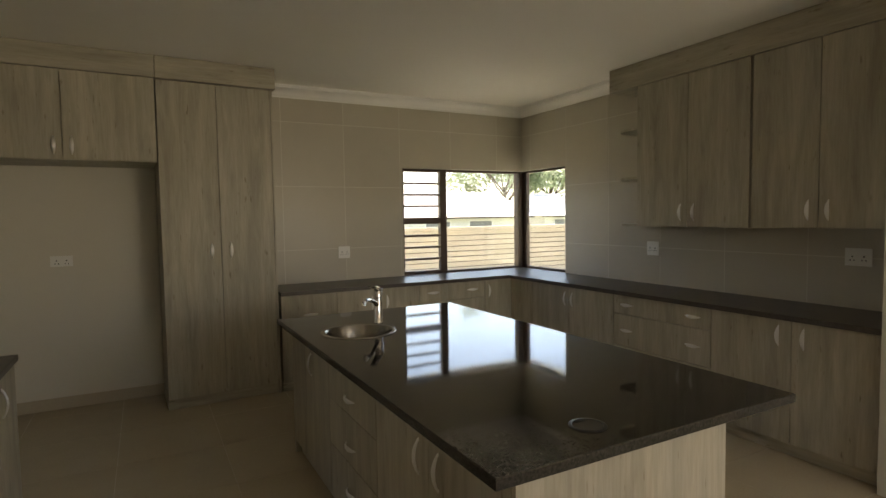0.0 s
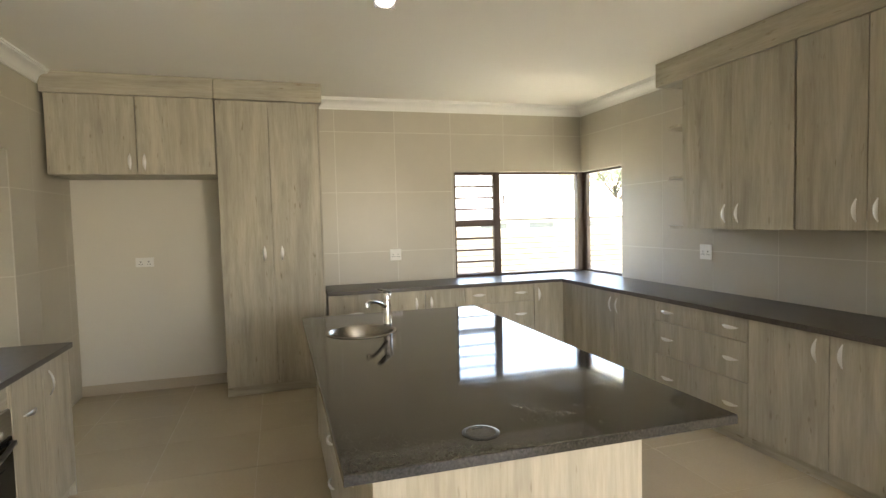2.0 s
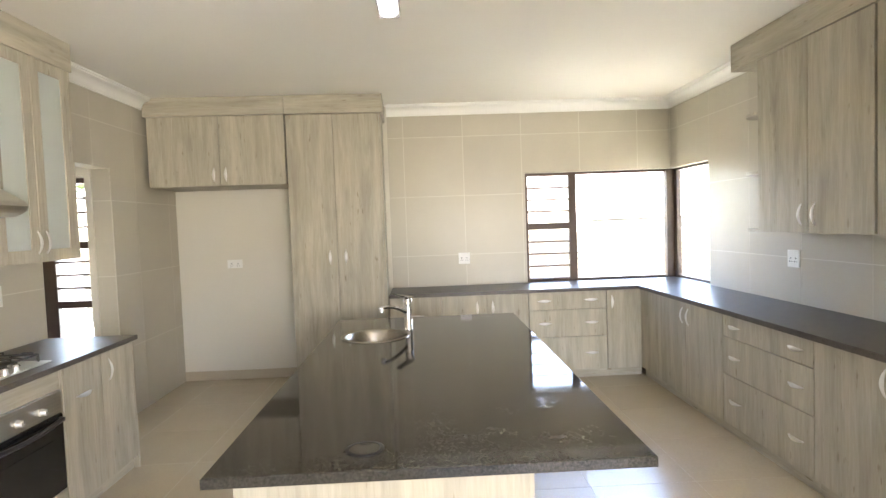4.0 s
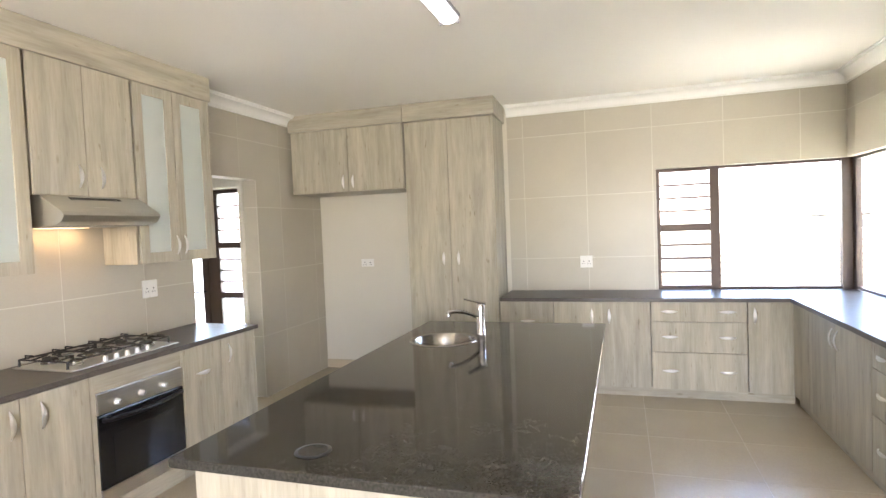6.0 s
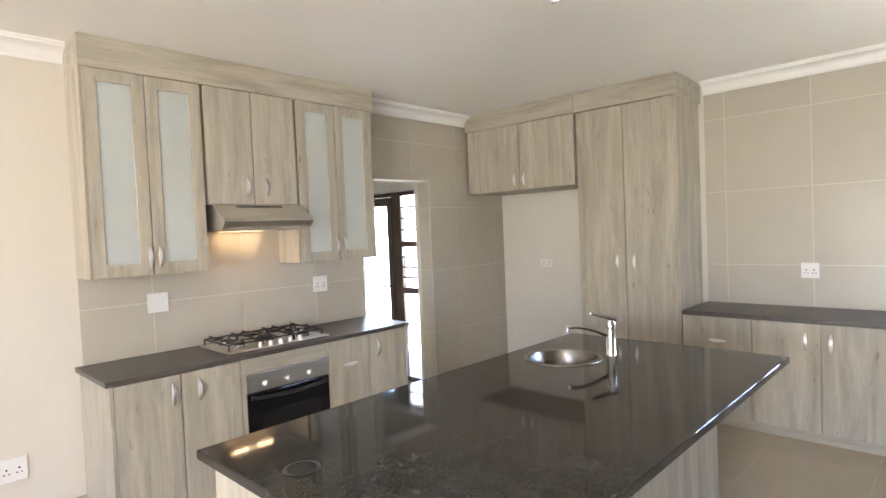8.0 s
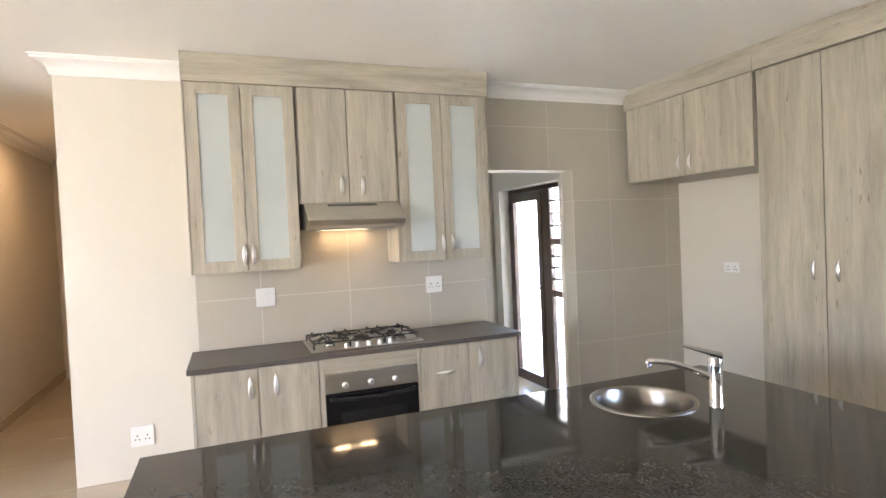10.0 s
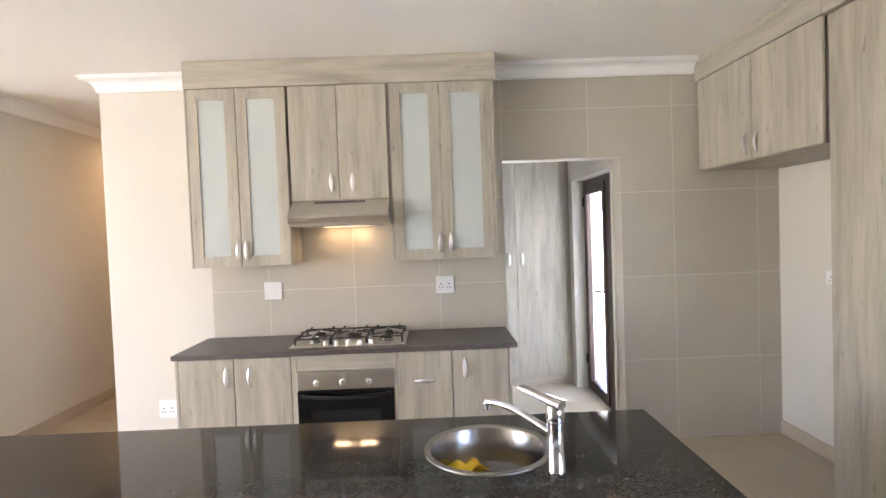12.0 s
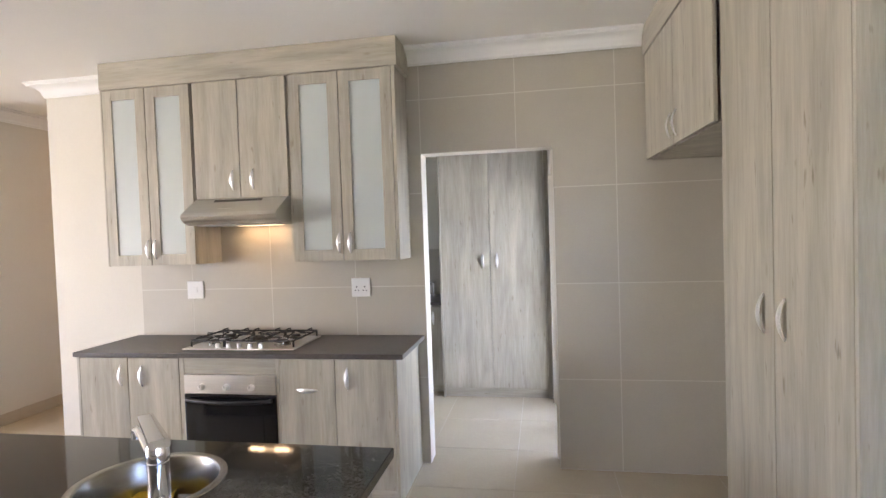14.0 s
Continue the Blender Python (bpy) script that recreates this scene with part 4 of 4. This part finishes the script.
# ---- outside ----
# pale paving spread round the house, much of it unseen, to bounce sunlight indoors
solid("patio", B(-9, -9, -0.1515, 12, 10.195, -0.12), BOUNCE_PAVING, "pale sunlit paving, widened unseen around the house to bounce light indoors", "paving", "structure")
bw = thing("boundary_wall", pose(7.0, 10.2, -0.152), "pale sunlit boundary wall of long block courses across the yard", "garden wall")
for i in range(12):
    part("block_course", B(-22, 0.006 * (i % 2), i * 0.113, 22, 0.22, i * 0.113 + 0.096), BRICK, bw)
part("mortar", B(-22, 0.035, 0.0, 22, 0.20, 12 * 0.113 - 0.013), JOINT, bw, "dark recessed joints")
part("coping", B(-22, -0.03, 12 * 0.113 - 0.012, 22, 0.25, 12 * 0.113 + 0.06, r=0.006), BRICK, bw)


def house(x, y, x0, x1, label):
    """A low house: walls, white framed windows and a pale hipped roof."""
    hs = thing("neighbour_house", pose(x, y, -0.152), label, "house", "neighbouring houses")
    part("wall", B(x0 + 0.6, 0, 0, x1 - 0.6, 4.6, 1.62), PLASTER, hs)
    k = x0 + 1.4
    while k + 2.0 < x1 - 0.8:
        wq = part("window", B(k, -0.02, 0.7, k + 1.8, 0.04, 1.4), CORNICE_PAINT, hs, "white framed window")
        part("pane", B(k + 0.08, -0.035, 0.78, k + 1.72, -0.021, 1.32), HOUSE_PANE, wq, "dim window pane")
        k += 3.1
    # dark strip along the front roof edge
    part("fascia_board", B(x0, -0.55, 1.5, x1, -0.5, 1.6), JOINT, hs, "dark strip along the eaves")
    bm = bmesh.new()
    e = [bm.verts.new(v) for v in ((x0, -0.5, 1.6), (x1, -0.5, 1.6), (x1, 5.1, 1.6), (x0, 5.1, 1.6))]
    r = [bm.verts.new(v) for v in ((x0 + 1.2, 2.2, 3.26), (x1 - 1.2, 2.2, 3.26))]
    for q in ((e[0], e[1], r[1], r[0]), (e[1], e[2], r[1]), (e[2], e[3], r[0], r[1]), (e[3], e[0], r[0]), tuple(e[::-1])):
        bm.faces.new(q)
    part("roof", bm, ROOF, hs, "pale hipped roof")
    part("roof_vent", lathe(bmesh.new(), [(0.07, 2.3), (0.07, 2.95), (0.1, 2.96), (0.1, 3.02), (0, 3.03)], x0 + 3.4, 1.0, 12), JOINT, hs, "small dark vent pipe", True)


house(17.5, 30.0, -7.0, 5.4, "low house with a pale hipped roof behind the boundary wall")
house(29.0, 31.0, -4.6, 6.0, "second low house with a pale roof behind the boundary wall")


def tree(x, y, h, r, seed):
    rnd = random.Random(seed)
    t = thing("tree", pose(x, y, -0.152), "leafy green garden tree behind the boundary wall", "tree", "garden trees")
    bm = bmesh.new()
    tube(bm, [(0, 0, 0), (0.1, 0.05, h * 0.25), (0.0, 0.1, h * 0.5)], [0.28, 0.2, 0.14], 10)
    tips = []
    for i in range(9):
        a = i * 2.4
        z0 = h * (0.28 + 0.025 * i)
        end = Vector((math.cos(a) * r * rnd.uniform(0.45, 0.85), math.sin(a) * r * rnd.uniform(0.45, 0.85), h * rnd.uniform(0.5, 0.92)))
        tube(bm, [(0.05, 0.05, z0), (end.x * 0.5, end.y * 0.5, z0 + (end.z - z0) * 0.6), tuple(end)], [0.09, 0.05, 0.02], 7)
        tips.append(end)
    part("trunk", bm, BARK, t, "", True)
    bm = bmesh.new()
    for end in tips:
        for k in range(8):
            c = end + Vector((rnd.gauss(0, 0.32), rnd.gauss(0, 0.32), rnd.gauss(0, 0.22))) * r * 0.5
            for j in range(110):
                p = c + Vector((rnd.gauss(0, 1), rnd.gauss(0, 1), rnd.gauss(0, 0.7))) * r * 0.13
                d = Vector((rnd.gauss(0, 1), rnd.gauss(0, 1), rnd.gauss(0, 1))).normalized()
                s = d.orthogonal().normalized() * rnd.uniform(0.07, 0.12)
                d *= rnd.uniform(0.11, 0.2)
                vs = [bm.verts.new(p + v) for v in (-d, s, d, -s)]
                bm.faces.new(vs)
    tagged(part("crown", bm, LEAF, t), kind="stuff")


tree(26.5, 38.0, 8.0, 4.6, 3)
tree(33.0, 40.0, 8.0, 4.4, 8)
tree(-6.5, 17.0, 5.0, 2.4, 5)

# ---- tiles, each a piece of its own ----
TILE_MESHES = {}


def tile_piece(parent, rects, axis, face, sign, mat):
    """One tile, whole or cut: boxes standing on the wall. rects: (u0, u1, z0, z1)."""
    g = 0.0026
    u0, z0 = min(q[0] for q in rects), min(q[2] for q in rects)
    key = (axis, sign, mat.name, tuple(round(v - (u0 if i < 2 else z0), 4) for q in rects for i, v in enumerate(q)))
    if key not in TILE_MESHES:
        bm = bmesh.new()
        us, ue = min(q[0] for q in rects), max(q[1] for q in rects)
        zs, ze = min(q[2] for q in rects), max(q[3] for q in rects)
        for a, b, c, d in rects:
            a2, b2 = a + (g if a == us else 0) - u0, b - (g if b == ue else 0) - u0
            c2, d2 = c + (g if c == zs else 0) - z0, d - (g if d == ze else 0) - z0
            if axis == "x":
                box(bm, 0, a2, c2, -sign * 0.0075, b2, d2)
            else:
                box(bm, a2, 0, c2, b2, -sign * 0.0075, d2)
        TILE_MESHES[key] = mesh_from(bm, "tile", mat)
    ob = new("tile", TILE_MESHES[key])
    ob.parent = parent
    ob.location = (face, u0, z0) if axis == "x" else (u0, face, z0)
    return ob


def tiled(parent, axis, face, sign, u0, u1, z0, z1, us, zs, holes=()):
    """Tiles of a wall face between joints us and zs, cut round the holes, over a bed of grout. sign: which way the face looks."""
    us = [u0] + [u for u in us if u0 + 0.004 < u < u1 - 0.004] + [u1]
    zs = [z0] + [z for z in zs if z0 + 0.004 < z < z1 - 0.004] + [z1]
    bm = bmesh.new()
    for a, b, c, d in cells(u0, u1, z0, z1, list(holes)):
        q = (face - sign * 0.0009, face - sign * 0.0079)
        if axis == "x":
            box(bm, q[0], a, c, q[1], b, d)
        else:
            box(bm, a, q[0], c, b, q[1], d)
    part("grout", bm, GROUT, parent, "pale grout")
    for a, b in zip(us, us[1:]):
        for c, d in zip(zs, zs[1:]):
            hs_in = [(max(a, h[0]), min(b, h[1]), max(c, h[2]), min(d, h[3])) for h in holes if h[0] < b and h[1] > a and h[2] < d and h[3] > c]
            rects = list(cells(a, b, c, d, hs_in))
            if rects:
                tile_piece(parent, rects, axis, face, sign, WALL_TILE)


ZS = (0.58, 1.19, 1.80, 2.41)
CT = TOP - 0.10
tiled(wall_west, "x", WEST, 1, 1.118, OPEN0, 0, CT, (1.526, 2.136, 2.747), ZS)
tiled(wall_west, "x", WEST, 1, OPEN0, 5.276, 0, CT, (3.846, 4.456, 5.066), ZS, [(OPEN0, OPEN1, 0, OPEN_TOP)])
tiled(wall_north, "y", NORTH, -1, 0.991, EAST, 0.80, CT, (1.154, 1.765, 2.371, 2.979, 3.589), ZS, [(WIN_L, EAST, 0.80, WIN_T)])
tiled(wall_east, "x", EAST, -1, 1.345, NORTH, 0.80, CT, (1.436, 2.046, 2.656, 3.266, 3.876, 4.486, 5.096), ZS, [(WIN_E0, NORTH, 0.80, WIN_T)])
tiled(wall_west, "y", OPEN1, -1, -1.31, WEST - 0.0003, 0, OPEN_TOP, (), ZS)

FT = 0.61
fm = None
for i in range(-6, 9):
    for j in range(-4, 10):
        x, y = -0.22 + FT * i, 0.13 + FT * j
        if not (-3.3 < x + FT / 2 < 3.9 and -2.0 < y + FT / 2 < 5.5):
            continue
        if fm is None:
            fm = mesh_from(B(0.002, 0.002, -0.0022, FT - 0.002, FT - 0.002, 0.0, r=0.0006), "tile", FLOOR_TILE)
        ob = new("tile", fm)
        ob.parent = floor
        ob.location = (x, y, 0)
bm = bmesh.new()
for i in range(-9, 9):
    for j in range(-8, 10):
        x, y = -0.22 + FT * i, 0.13 + FT * j
        if -5.3 < x + FT / 2 < 4.1 and -4.2 < y + FT / 2 < 5.5 and not (-3.3 < x + FT / 2 < 3.9 and -2.0 < y + FT / 2 < 5.5):
            box(bm, x + 0.0012, y + 0.0012, -0.0022, x + FT - 0.0012, y + FT - 0.0012, 0.0)
tagged(part("outer_tiles", bm, FLOOR_TILE, floor, "cream floor tiles"), kind="stuff")
